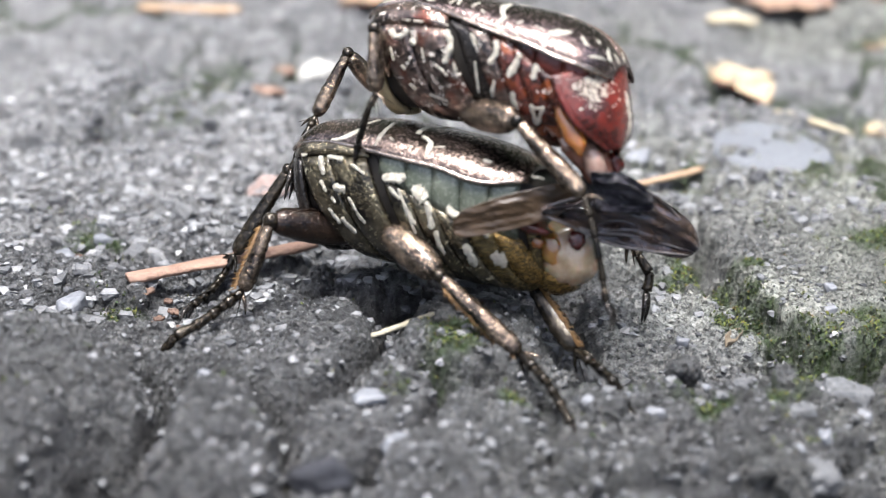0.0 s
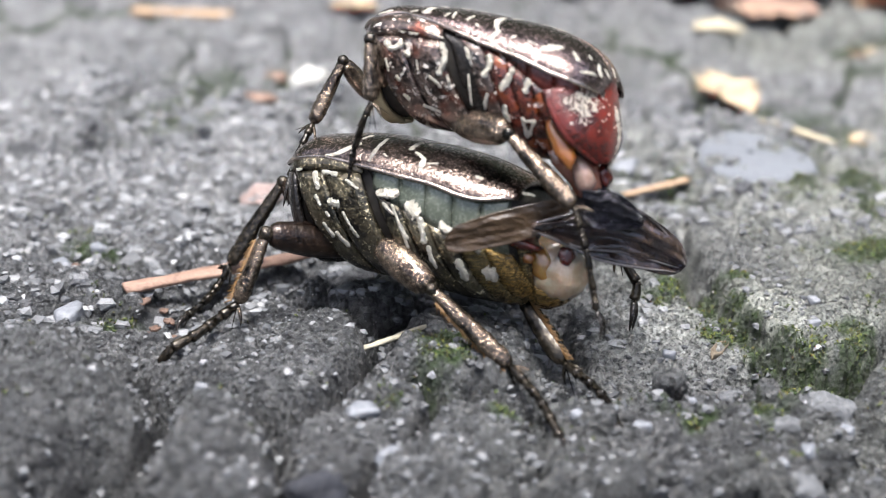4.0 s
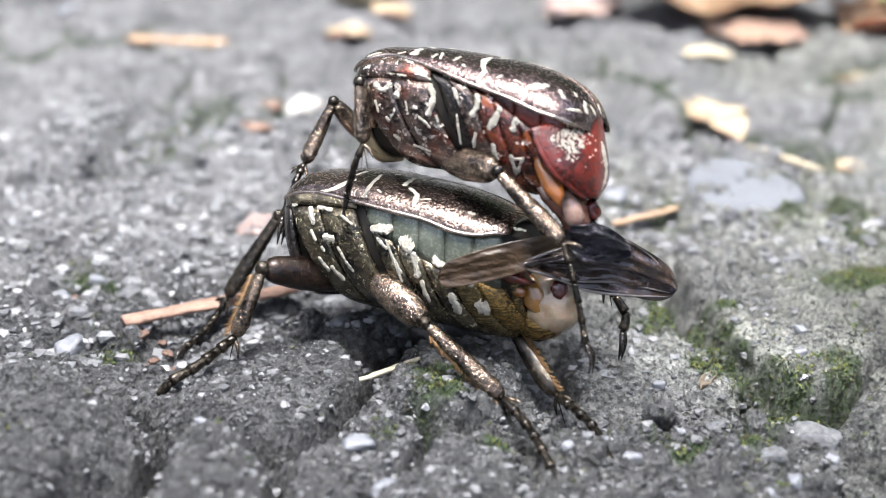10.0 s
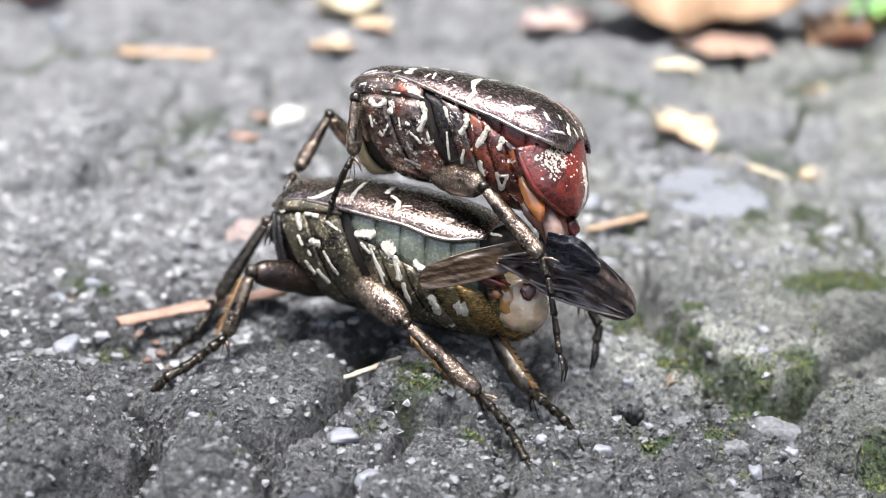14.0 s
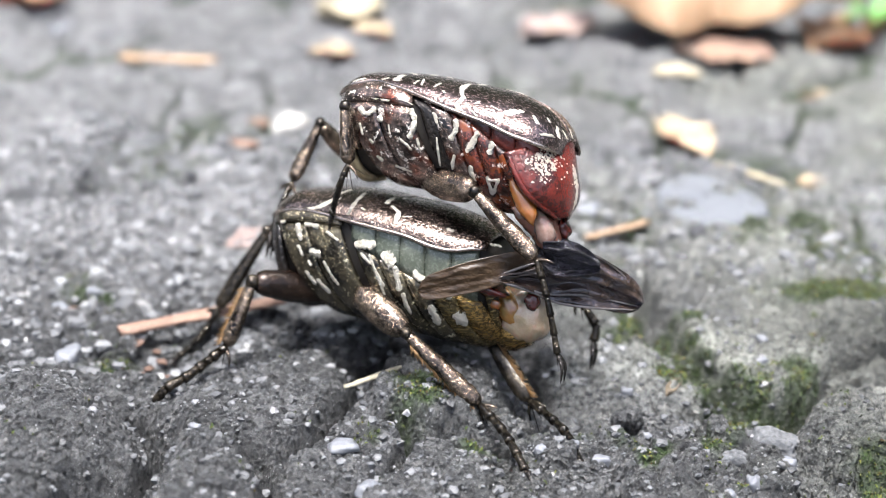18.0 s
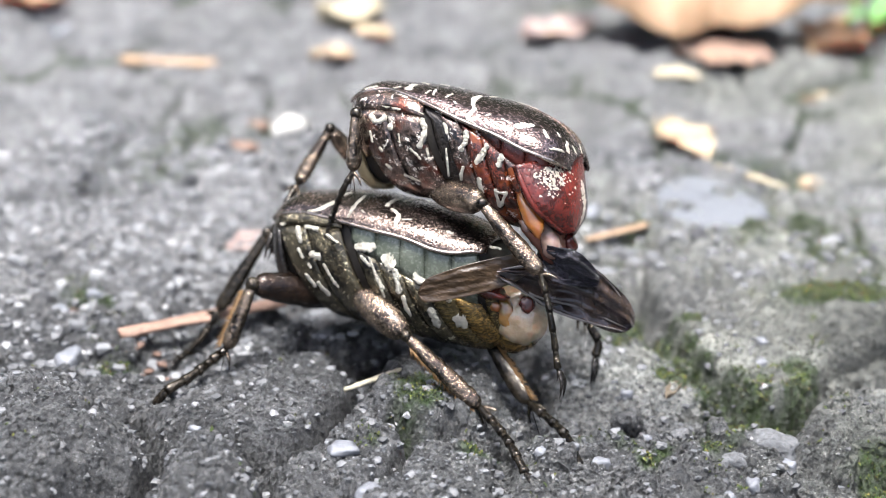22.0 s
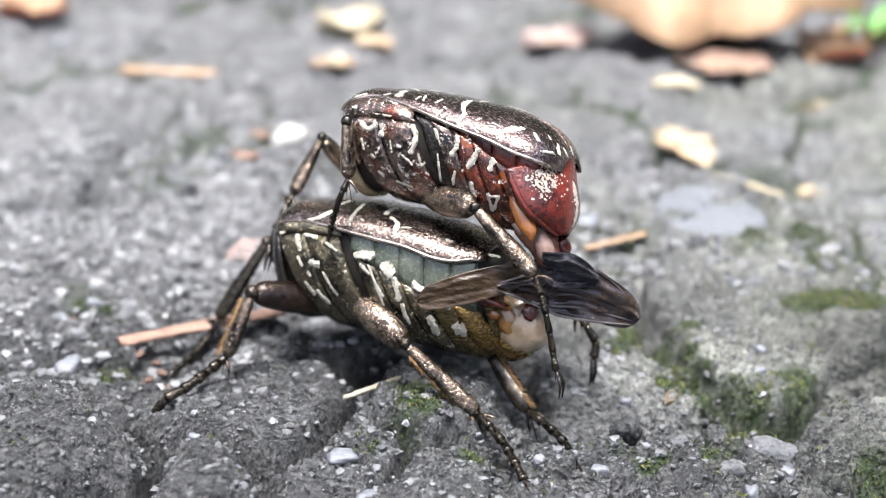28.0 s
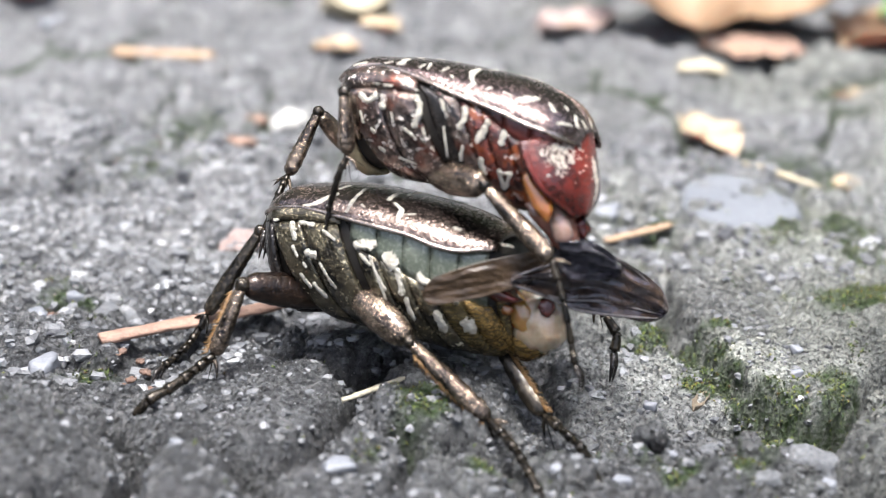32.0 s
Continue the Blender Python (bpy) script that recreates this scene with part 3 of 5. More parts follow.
base = mix(n, l, ramp(n, l, noise_of(n, l, 70, 3, 0.7), (0.58, 0.0), (0.70, 0.6)), base, (0.28, 0.286, 0.30))
speck = ramp(n, l, cells_of(n, l, 38), (0.12, 0.7), (0.24, 0.0))
rare = ramp(n, l, noise_of(n, l, 8, 3), (0.46, 0.0), (0.60, 1.0))
both = mix(n, l, 1.0, speck, rare, "MULTIPLY")
base = mix(n, l, both, base, (0.42, 0.43, 0.45))
algae = n.new("ShaderNodeAttribute")
algae.attribute_name = "film"
base = mix(n, l, ramp(n, l, algae.outputs["Fac"], (0.0, 0.0), (1.0, 0.6)), base, mix(n, l, 1.0, base, (0.97, 1.0, 0.80), "MULTIPLY"))
green = n.new("ShaderNodeAttribute")
green.attribute_name = "moss"
cover = mix(n, l, 1.0, ramp(n, l, green.outputs["Fac"], (0.10, 0.0), (0.42, 1.0)), ramp(n, l, noise_of(n, l, 12, 5, 0.7), (0.35, 0.45), (0.6, 1.0)), "MULTIPLY")
base = mix(n, l, cover, base, mix(n, l, noise_of(n, l, 30, 4), (0.006, 0.015, 0.001), (0.034, 0.072, 0.005)))
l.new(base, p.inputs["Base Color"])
l.new(ramp(n, l, grain, (0.3, 0.45), (0.7, 0.85)), p.inputs["Roughness"])
bump(n, l, p, grain, 1.0, 0.0009)
bump(n, l, p, cells_of(n, l, 30), 0.6, 0.0004)
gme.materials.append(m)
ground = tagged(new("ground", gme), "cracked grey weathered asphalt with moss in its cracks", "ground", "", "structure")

# Unseen dark walls added to block low sky and darken reflections: a tall one ahead, low ones round the rest.
DARK_BLOCKER = plain("dark_blocker", (0.02, 0.03, 0.015), (0.06, 0.075, 0.04), 0.9, 0, 0.05, 0.3)


def enclosing(name, ax, ay, bx, by, tall):
    """A wall from a to b in metres, 0.3 m thick."""
    along_it = Vector((bx - ax, by - ay, 0)).normalized()
    out = Vector((along_it.y, -along_it.x, 0)) * 0.3
    a, b, up = Vector((ax, ay, -0.1)), Vector((bx, by, -0.1)), Vector((0, 0, tall + 0.1))
    v = [a, b, b + out, a + out, a + up, b + up, b + out + up, a + out + up]
    f = [(0, 1, 2, 3), (7, 6, 5, 4), (0, 4, 5, 1), (1, 5, 6, 2), (2, 6, 7, 3), (3, 7, 4, 0)]
    tagged(new(name, link_mesh(name, v, f, DARK_BLOCKER, False)), "unseen plain dark green wall added to block low sky", "hedge", "", "structure")


enclosing("wall_north", 4.0, 3.0, -4.0, 3.0, 4.2)
enclosing("wall_south", -4.0, -4.5, 4.0, -4.5, 0.7)
enclosing("wall_east", 4.0, -4.5, 4.0, 3.0, 2.2)
enclosing("wall_west", -4.0, 3.0, -4.0, -4.5, 1.8)

# ---- beetles ----
class Body:
    """A beetle's hull: u runs from the front to the rear, phi from the back (0) over the left flank (90) to the belly (180)."""

    def __init__(self, wide, top, low, drop, size):
        self.wide, self.top, self.low, self.drop, self.size = wide, top, low, drop, size
        self.edge = None

    def at(self, u, phi, off=0.0):
        u, phi = np.broadcast_arrays(np.asarray(u, float), np.asarray(phi, float))

        def hull(u, phi):
            f = np.radians(phi)
            up = np.where(np.cos(f) > 0, self.top(u), self.low(u))
            y, z = -self.wide(u) * np.sin(f), self.drop(u) + up * np.cos(f)
            if self.edge is not None:
                # Above the edge of the wing cases one convex arc runs from the back to that edge.
                e = self.edge(u)
                g = np.radians(e)
                low_z = self.drop(u) + np.where(np.cos(g) > 0, self.top(u), self.low(u)) * np.cos(g)
                a = np.radians(90 * np.clip(np.abs(phi) / e, 0, 1))
                over = np.abs(phi) < e
                y = np.where(over, -np.sign(phi) * self.wide(u) * np.sin(g) * np.sin(a), y)
                z = np.where(over, low_z + (self.drop(u) + self.top(u) - low_z) * np.cos(a), z)
            return np.stack([u, y, z], -1)
        p = hull(u, phi)
        if np.any(np.asarray(off) != 0):
            n = np.cross(hull(u + 0.01, phi) - hull(u - 0.01, phi), hull(u, phi + 1) - hull(u, phi - 1))
            n /= np.linalg.norm(n, axis=-1, keepdims=True) + 1e-12
            n *= np.sign((n[..., 1:] * (p - np.stack([u, 0 * u, self.drop(u)], -1))[..., 1:]).sum(-1, keepdims=True) + 1e-9)
            p = p + np.asarray(off)[..., None] * n
        return p * self.size

    def plate(self, u0, u1, phi0, phi1, off=0.0, thick=0.02, skew=0.0, nu=8, nv=10, bulge=0.0, under=False):
        """A bent plate of the hull; u0, u1, phi0 and phi1 may be functions of the other coordinate."""
        s, t = np.meshgrid(np.linspace(0, 1, nu), np.linspace(0, 1, nv), indexing="ij")
        if callable(phi1):
            u = u0 + (u1 - u0) * s
            start = math.copysign(1, phi1(u0)) * (self.edge(u) - 2) if under else phi0
            phi = start + (phi1(u) - start) * t
        elif callable(phi0):
            u = u0 + (u1 - u0) * s
            start = phi0(u)
            phi = start + (phi1 - start) * t
            u = np.minimum(u + skew * (phi - start), 1.40 + 0.03 * s)
        else:
            start = math.copysign(1, phi0) * (self.edge(u0 + (u1 - u0) * s) - 2) if under else phi0
            phi = start + (phi1 - start) * t
            u = np.minimum(u0 + (u1 - u0) * s + skew * (phi - phi0), 1.40 + 0.03 * s)
        lift = off + bulge * np.clip(1 - (2 * s - 1) ** 4, 0, 1) * np.clip(1 - (2 * t - 1) ** 4, 0, 1)
        return grid_shell(self.at(u, phi, lift), self.at(u, phi, lift - thick))


def stroke(body, path, wide, seed, off):
    """A thin ragged streak of pale scales or painted sheen along a path of (u, phi) on the hull."""
    rng = np.random.RandomState(seed)
    path = np.array(path, float).reshape(-1, 2)
    k = np.linspace(0, 1, len(path))
    n = 19
    t = np.linspace(0, 1, n)
    mid = np.stack([curve(k, path[:, 0])(t), curve(k, path[:, 1])(t)], 1)
    reach = max(float(body.wide(path[0, 0])), 0.1) * math.radians(1)
    flat = mid * (1, reach)
    run = np.gradient(flat, axis=0)
    run /= np.linalg.norm(run, axis=1, keepdims=True) + 1e-9
    ends = np.array([flat[0] - run[0] * wide * 0.35, flat[-1] + run[-1] * wide * 0.35])
    flat = np.concatenate([ends[:1], flat, ends[1:]])
    run = np.concatenate([run[:1], run, run[-1:]])
    side = np.stack([-run[:, 1], run[:, 0]], 1)
    cols = []
    for j, down in ((-1.12, 0.006), (-1, 0.001), (0, 0.0), (1, 0.001), (1.12, 0.006)):
        knots = np.interp(np.linspace(0, 6, n + 2), np.arange(7), rng.uniform(0.55, 1.5, 7)) + rng.uniform(-1, 1, n + 2) * (0.12 + 6 * wide)
        knots[[0, -1]] *= 0.35
        q = flat + side * (j * knots * wide / 2)[:, None]
        u, phi = np.clip(q[:, 0], 0, 1.44), q[:, 1] / reach
        cols.append(body.at(u, phi, off(u, phi) - down))
    m = n + 2
    return [v for c in cols for v in c], [(i * m + j, i * m + j + 1, (i + 1) * m + j + 1, (i + 1) * m + j) for i in range(4) for j in range(m - 1)]


def blob(centre, radii, turn=(0, 0, 0), lumps=0.0, seed=0, nu=14, nv=20, square=1.0):
    """A closed rounded lump."""
    rng = np.random.RandomState(seed)
    m = np.array(Euler([radians(a) for a in turn]).to_matrix())
    verts, faces = [], []
    for i in range(nu + 1):
        th = math.pi * i / nu
        for j in range(nv):
            ph = 2 * math.pi * j / nv
            d = np.array([math.sin(th) * math.cos(ph), math.sin(th) * math.sin(ph), math.cos(th)])
            d = np.sign(d) * np.abs(d) ** square
            k = 1 + lumps * (noise.noise(Vector(d * 1.7 + seed * 3.1)) + 0.5 * noise.noise(Vector(d * 4.0 + seed)))
            verts.append(np.array(centre) + m @ (d * np.array(radii) * k))
    for i in range(nu):
        for j in range(nv):
            a, b = i * nv + j, i * nv + (j + 1) % nv
            faces.append((a, a + nv, b + nv, b))
    return verts, faces


def loft(body, us, shrink=0.04, nv=28):
    """The dark core inside the plates."""
    phi = np.linspace(0, 360, nv, endpoint=False)
    verts = [q for u in us for q in body.at(np.full(nv, u), phi, np.full(nv, -shrink))]
    n = len(us)
    faces = [(k * nv + j, k * nv + (j + 1) % nv, (k + 1) * nv + (j + 1) % nv, (k + 1) * nv + j) for k in range(n - 1) for j in range(nv)]
    return verts, faces + [tuple(range(nv))[::-1], tuple((n - 1) * nv + j for j in range(nv))]


def local(thing_pose, *places):
    """World places in centimetres, as the thing's own."""
    back = thing_pose.inverted()
    return [np.array(back @ (Vector(q) * CM)) / CM for q in places]


def limb(parent, joints, radii, mats, toes=5, spurs=True, fringe=0, seed=1):
    """Femur, tibia and a tarsus of rings with two claws. joints: hip, knee, ankle and the tarsus's points."""
    hip, knee, ankle, *foot = [np.array(q, float) for q in joints]
    rf, rt, rs = radii
    made = {}
    if rf:
        mid = (hip + knee) / 2
        made["femur"] = part("femur", tube([hip, mid, knee], [rf * 0.75, rf, rf * 0.72], 16, 0.8, True, 8, 0.02, seed), mats[0], parent)
        made["knee"] = part("knee", blob(knee, (rt * 0.86,) * 3, (0, 0, 0), 0.1, seed), mats[2], parent, "dark glossy joint")
    if rt:
        way = ankle - knee
        tibia = [tube([knee, knee + way * 0.35, knee + way * 0.8, ankle], [rt * 0.70, rt, rt * 1.20, rt * 1.0], 14, 0.75, True, 9, 0.09, seed + 1)]
        if spurs:
            side = np.cross(way, (0.2, 1, 0.1))
            side /= np.linalg.norm(side)
            rng = np.random.RandomState(seed + 40)
            for k in range(7):
                tip = ankle + way / np.linalg.norm(way) * rt * rng.uniform(1.0, 2.6) + rng.normal(0, rt * 0.9, 3)
                tibia.append(tube([ankle, tip], [rt * 0.10, rt * 0.03], 4, 1, False, 1))
            for k in (-1, 1):
                tip = ankle + way / np.linalg.norm(way) * rt * 2.0 + side * k * rt * 1.5
                tibia.append(tube([ankle, (ankle + tip) / 2 + side * k * 0.01, tip], [rt * 0.3, rt * 0.2, rt * 0.06], 6))
        made["tibia"] = part("tibia", joined(*tibia), mats[1], parent)
        if fringe:
            side = np.cross(way, (0.1, 1, 0.0))
            side = side / np.linalg.norm(side) * fringe
            rng, hair = np.random.RandomState(seed), []
            for k in np.linspace(0.12, 0.98, 80):
                root = knee + way * k + side * rt * 0.8 + np.array([0, -0.02, 0])
                tip = root + side * rt * rng.uniform(0.5, 0.95) + way * 0.06 + rng.uniform(-0.008, 0.008, 3)
                hair.append(tube([root, tip], [0.0045, 0.0015], 4, 1, False, 1))
            part("hair_fringe", joined(*hair), FRINGE, made["tibia"], "tawny fringe of hair")
    pts = np.array([ankle, *foot])
    s = np.r_[0, np.cumsum(np.linalg.norm(np.diff(pts, axis=0), axis=1))]
    path = [curve(s, pts[:, k]) for k in range(3)]
    place = lambda d: np.array([f(d) for f in path])
    rings = []
    for k in range(toes):
        a, b = s[-1] * k / toes, s[-1] * (k + 0.97) / toes
        rings.append(tube([place(a), place((a + b) / 2), place(b)], [rs * 0.72, rs * 0.82, rs * 1.0], 10, 1, False, 3))
        if spurs:
            for turn in ((0.0, -0.006, -0.020), (0.012, -0.016, 0.012), (-0.014, 0.004, 0.016)):
                tip = place(b) + np.array(turn) * 1.3 + (place(b) - place(a)) * 0.4
                rings.append(tube([place(b), tip], [rs * 0.28, rs * 0.06], 5, 1, False, 2))
    made["tarsus"] = part("tarsus", joined(*rings), mats[2], parent)
    end, way = place(s[-1]), place(s[-1]) - place(s[-1] * 0.9)
    way = way / (np.linalg.norm(way) + 1e-9)
    for k in (-1, 1):
        bend = np.cross(way, (0, 1, 0)) * 0.5 + np.array([0, 0.6 * k, 0])
        claw = tube([end, end + way * 0.065 + bend * 0.04, end + way * 0.09 + bend * 0.04 - np.array([0, 0, 0.065])], [rs * 0.65, rs * 0.5, rs * 0.1], 7)
        part("claw", claw, BLACK, made["tarsus"])
    return made


def wing_sheet(outline_mid, material_, parent, name, label, folds, thick=0.006, veins=()):
    """A crumpled membranous wing: a mid line, half-widths along it, an across direction, and fold depth."""
    mid, halves, across, lift = outline_mid
    s = np.linspace(0, 1, 40)
    t = np.linspace(-1, 1, 28)
    k = np.linspace(0, 1, len(mid))
    line = np.stack([curve(k, np.array(mid)[:, i])(s) for i in range(3)], 1)
    w = np.clip(curve(np.linspace(0, 1, len(halves)), halves)(s), 0.004, None)
    w = w * np.sqrt(np.clip(1 - (np.clip(s - 0.9, 0, 1) / 0.1) ** 2, 0.01, 1))
    across, lift = np.array(across, float), np.array(lift, float)
    S, T = np.meshgrid(s, t, indexing="ij")
    wave = 1.3 * folds * np.sin(T * 4.2 - 0.8 + 1.2 * S) * (1 - 0.6 * S) + folds * (0.6 * np.abs(np.sin(T * 6 + S * 2.5)) + 0.35 * np.sin(T * 12 - S * 7) + 0.2 * np.sin(S * 13 + T * 3) + 0.12 * np.sin(S * 29 - T * 8))
    outer = line[:, None, :] + (w[:, None] * T)[..., None] * across + wave[..., None] * lift
    wing = part(name, grid_shell(outer, outer - thick * lift), material_, parent, label)
    for v in veins:
        ids = np.clip(((np.array(v) + 1) / 2 * 27).astype(int), 0, 27)
        path = [outer[int(i), j] + 0.004 * lift for i, j in zip(np.linspace(1, 38, len(ids)), ids)]
        part("vein", tube(path, [0.009] + [0.007] * (len(path) - 2) + [0.003], 7), WING_VEIN, wing, "shiny grey-brown wing vein")
    return wing


def membrane(name, low, high, rough, clear, coat, relief):
    """A smoky, partly clear wing skin."""
    m, n, l, p = material(name)
    streak_ = noise_of(n, l, 7, 4, 0.6)
    l.new(ramp(n, l, streak_, (0.3, low), (0.7, high)), p.inputs["Base Color"])
    l.new(ramp(n, l, streak_, (0.3, rough), (0.7, rough + 0.15)), p.inputs["Roughness"])
    p.inputs["Transmission Weight"].default_value = clear
    p.inputs["IOR"].default_value = 1.4
    p.inputs["Coat Weight"].default_value = coat
    p.inputs["Coat Roughness"].default_value = 0.07
    p.inputs["Coat Tint"].default_value = (0.86, 0.84, 1.0, 1)
    bump(n, l, p, noise_of(n, l, 13, 3, 0.5, 0.45), 0.35 * (1 + relief), 0.0006)
    return m


WING = membrane("smoky_wing_membrane", (0.006, 0.005, 0.006), (0.085, 0.056, 0.034), 0.12, 0.2, 0.75, 1.0)
WING_VEIN = plain("shiny_wing_vein", (0.06, 0.052, 0.05), (0.22, 0.20, 0.20), 0.15, 0.3, 20, 0.2, 0.6)
WING_DULL = membrane("dull_brown_wing_membrane", (0.014, 0.008, 0.004), (0.085, 0.052, 0.026), 0.32, 0.30, 0.15, 0.6)
# The violet high colour paints in the folds' highlight.
WING_BASE = plain("crumpled_black_membrane", (0.006, 0.006, 0.009), (0.070, 0.064, 0.088), 0.20, 0.0, 14, 1.0, 0.7, 0, 0.0016)


def place_body(x, y, z, rx, ry, rz):
    return pose(x * CM, y * CM, z * CM, rx, ry, rz)


def rim(body, phim, u0, u1, off, r, parent, mat):
    us = np.linspace(u0, u1, 22)
    pts = body.at(us, phim(us), np.full(22, off))
    part("rim", tube(pts, [r * 0.5] + [r] * 20 + [r * 0.4], 8, 1, True, 2), mat, parent, "raised shiny rim")


def build_beetle(name, where, body, core_end, case_end, phim, shell, label, group):
    root = new(name)
    root.matrix_world = where
    tagged(root, label, "beetle", group)
    part("core", loft(body, np.linspace(0.02, core_end, 16)), INNER, root, "dark inside of the trunk")
    made = {}
    for hand in (1, -1):
        e = part("elytron", body.plate(0.0, case_end, 1.2 * hand, lambda u: hand * phim(u), 0.012, 0.03, 0, 38, 22), shell, root, "pitted bronze wing case with chalk-white marks")
        made[hand] = e
        rim(body, lambda u: hand * phim(u), 0.01, case_end - 0.01, 0.016, 0.012, e, RIM)
    return root, made


# The lower beetle stands on the asphalt, the upper one sits on its back.
LOW_POSE = place_body(-0.872, 0.10, 0.709, -22, -5.8, -22)
UP_POSE = place_body(-0.55, 0.10, 1.427, -20, -2.3, -22)
LOW = Body(curve([0, 0.06, 0.3, 0.8, 1.15, 1.36, 1.5], [0.26, 0.34, 0.42, 0.43, 0.38, 0.30, 0.20]),
           curve([0, 0.06, 0.3, 0.8, 1.15, 1.36, 1.5], [0.11, 0.165, 0.21, 0.20, 0.155, 0.10, 0.05]),
           curve([0, 0.06, 0.3, 0.8, 1.15, 1.36, 1.5], [0.32, 0.42, 0.49, 0.55, 0.57, 0.53, 0.40]),
           curve([0, 0.3, 0.8, 1.2, 1.5], [-0.03, 0.0, 0.0, -0.02, -0.06]), 0.91)
UP = Body(curve([0, 0.06, 0.3, 0.8, 1.15, 1.36, 1.46], [0.24, 0.32, 0.40, 0.41, 0.38, 0.29, 0.10]),
          curve([0, 0.06, 0.3, 0.8, 1.15, 1.36, 1.46], [0.11, 0.155, 0.180, 0.193, 0.172, 0.120, 0.05]),
          curve([0, 0.06, 0.3, 0.8, 1.15, 1.36, 1.46], [0.29, 0.41, 0.475, 0.48, 0.51, 0.42, 0.16]),
          curve([0, 0.3, 0.8, 1.1, 1.3, 1.46], [-0.04, 0.0, -0.01, -0.03, -0.07, -0.16]), 0.845)
LOW_RIM = curve([0, 0.1, 0.25, 0.4, 0.8, 1.2, 1.36], [72, 72, 70, 75, 86, 93, 87])
UP_RIM = curve([0, 0.1, 0.22, 0.4, 0.8, 1.2, 1.36], [66, 58, 48, 57, 79, 93, 92])

LOW.edge, UP.edge = LOW_RIM, UP_RIM
low_beetle, low_cases = build_beetle("flower_beetle", LOW_POSE, LOW, 1.4, 1.36, LOW_RIM, ELYTRA,
                                     "dark bronze flower beetle standing on the asphalt, headless", "mating beetles")
up_beetle, up_cases = build_beetle("flower_beetle", UP_POSE, UP, 1.38, 1.425, UP_RIM, ELYTRA_RED,
                                   "red-brown bronze flower beetle riding on another one, headless", "mating beetles")


SLANT = 0.0034


def flank(body, root, side, tergite, hand, sternite_mats, seams, groove):
    """The plates of one flank and of the belly's half; their seams slant towards the rear."""
    h = hand
    part("coxa_plate", body.plate(0.02, 0.10, 90 * h, 172 * h, 0.0, 0.03, 0.0018 * h, 5, 12, 0.012), BLACK if body is LOW else JOINT, root, "glossy black plate" if body is LOW else "dull beige plate")
    part("shoulder_plate", body.plate(0.02, groove - 0.01, 62 * h, 88 * h, 0.002, 0.03, 0.0008 * h, 16, 14, 0.022, True), side, root)
    part("breast_plate", body.plate(0.11, groove * 0.55, 89 * h, 178 * h, 0.0, 0.03, SLANT * h, 10, 16, 0.016), side, root)
    part("breast_plate", body.plate(groove * 0.55 + 0.012, groove - 0.005, 89 * h, 178 * h, 0.0, 0.03, SLANT * h, 10, 16, 0.018), side, root)
    part("breast_plate", body.plate(groove - 0.01, groove + 0.09, 70 * h, 178 * h, -0.018, 0.03, SLANT * h, 6, 18, 0.004, True), BLACK, root, "black groove plate")
    line = curve(groove + 0.07 + 0.148 * np.arange(6), (*seams, seams[-1] + 3))
    for k in range(5):
        u = groove + 0.07 + 0.148 * k
        part("tergite", body.plate(u, u + 0.145, 86 * h, lambda v: h * line(v), -0.012, 0.02, 0, 7, 6, 0.006, True), tergite[min(k, len(tergite) - 1)], root)
        part("sternite", body.plate(u + 0.02, u + 0.164, lambda v: h * line(v), 178 * h, -0.006, 0.025, SLANT * h, 9, 16, 0.018), sternite_mats[min(k, len(sternite_mats) - 1)], root)


LOW_SEAMS, UP_SEAMS = (97, 105, 111, 116, 119), (72, 81, 91, 100, 107)
LOW_GROOVE, UP_GROOVE = 0.52, 0.545
flank(LOW, low_beetle, SIDE_DARK, [TERGITE], 1, [SIDE_DARK, SIDE_DARK, SIDE_DARK, SIDE_OLIVE, SIDE_GOLD], LOW_SEAMS, LOW_GROOVE)
flank(LOW, low_beetle, SIDE_DARK, [TERGITE], -1, [SIDE_DARK], LOW_SEAMS, LOW_GROOVE)
flank(UP, up_beetle, SIDE_BROWN, [SIDE_BROWN, SIDE_RED, RED_SMOOTH], 1, [SIDE_BROWN, SIDE_RED], UP_SEAMS, UP_GROOVE)
flank(UP, up_beetle, SIDE_BROWN, [RED_SMOOTH], -1, [SIDE_RED], UP_SEAMS, UP_GROOVE)
# The tail plate: a convex shield below the ends of the wing cases.
SHIELD_LEFT = np.array(local(UP_POSE, (0.233, -0.640, 1.462), (0.288, -0.690, 1.351), (0.364, -0.710, 1.251), (0.504, -0.660, 1.125)))
SHIELD_RIGHT = np.array(local(UP_POSE, (0.570, -0.360, 1.435), (0.603, -0.380, 1.267), (0.616, -0.440, 1.142), (0.561, -0.580, 1.088)))
SHIELD_OUT = np.array(local(UP_POSE, (0.55, -0.60, 0.60))[0]) - np.array(local(UP_POSE, (0, 0, 0))[0])
SHIELD_EDGES = [[curve([0, 0.33, 0.66, 1], e[:, k]) for k in range(3)] for e in (SHIELD_LEFT, SHIELD_RIGHT)]


def shield(s, t, off=0.0):
    """A place on the tail plate: s from its near to its far edge, t from the top to the tip."""
    a, b = (np.stack([f(t) for f in e], -1) for e in SHIELD_EDGES)
    swell = 0.095 * np.sin(np.pi * np.clip(s, 0, 1)) ** 0.7 * (0.45 + 0.55 * np.sin(np.pi * np.clip(t, 0, 1))) + off
    return a + (b - a) * s[..., None] + swell[..., None] * SHIELD_OUT


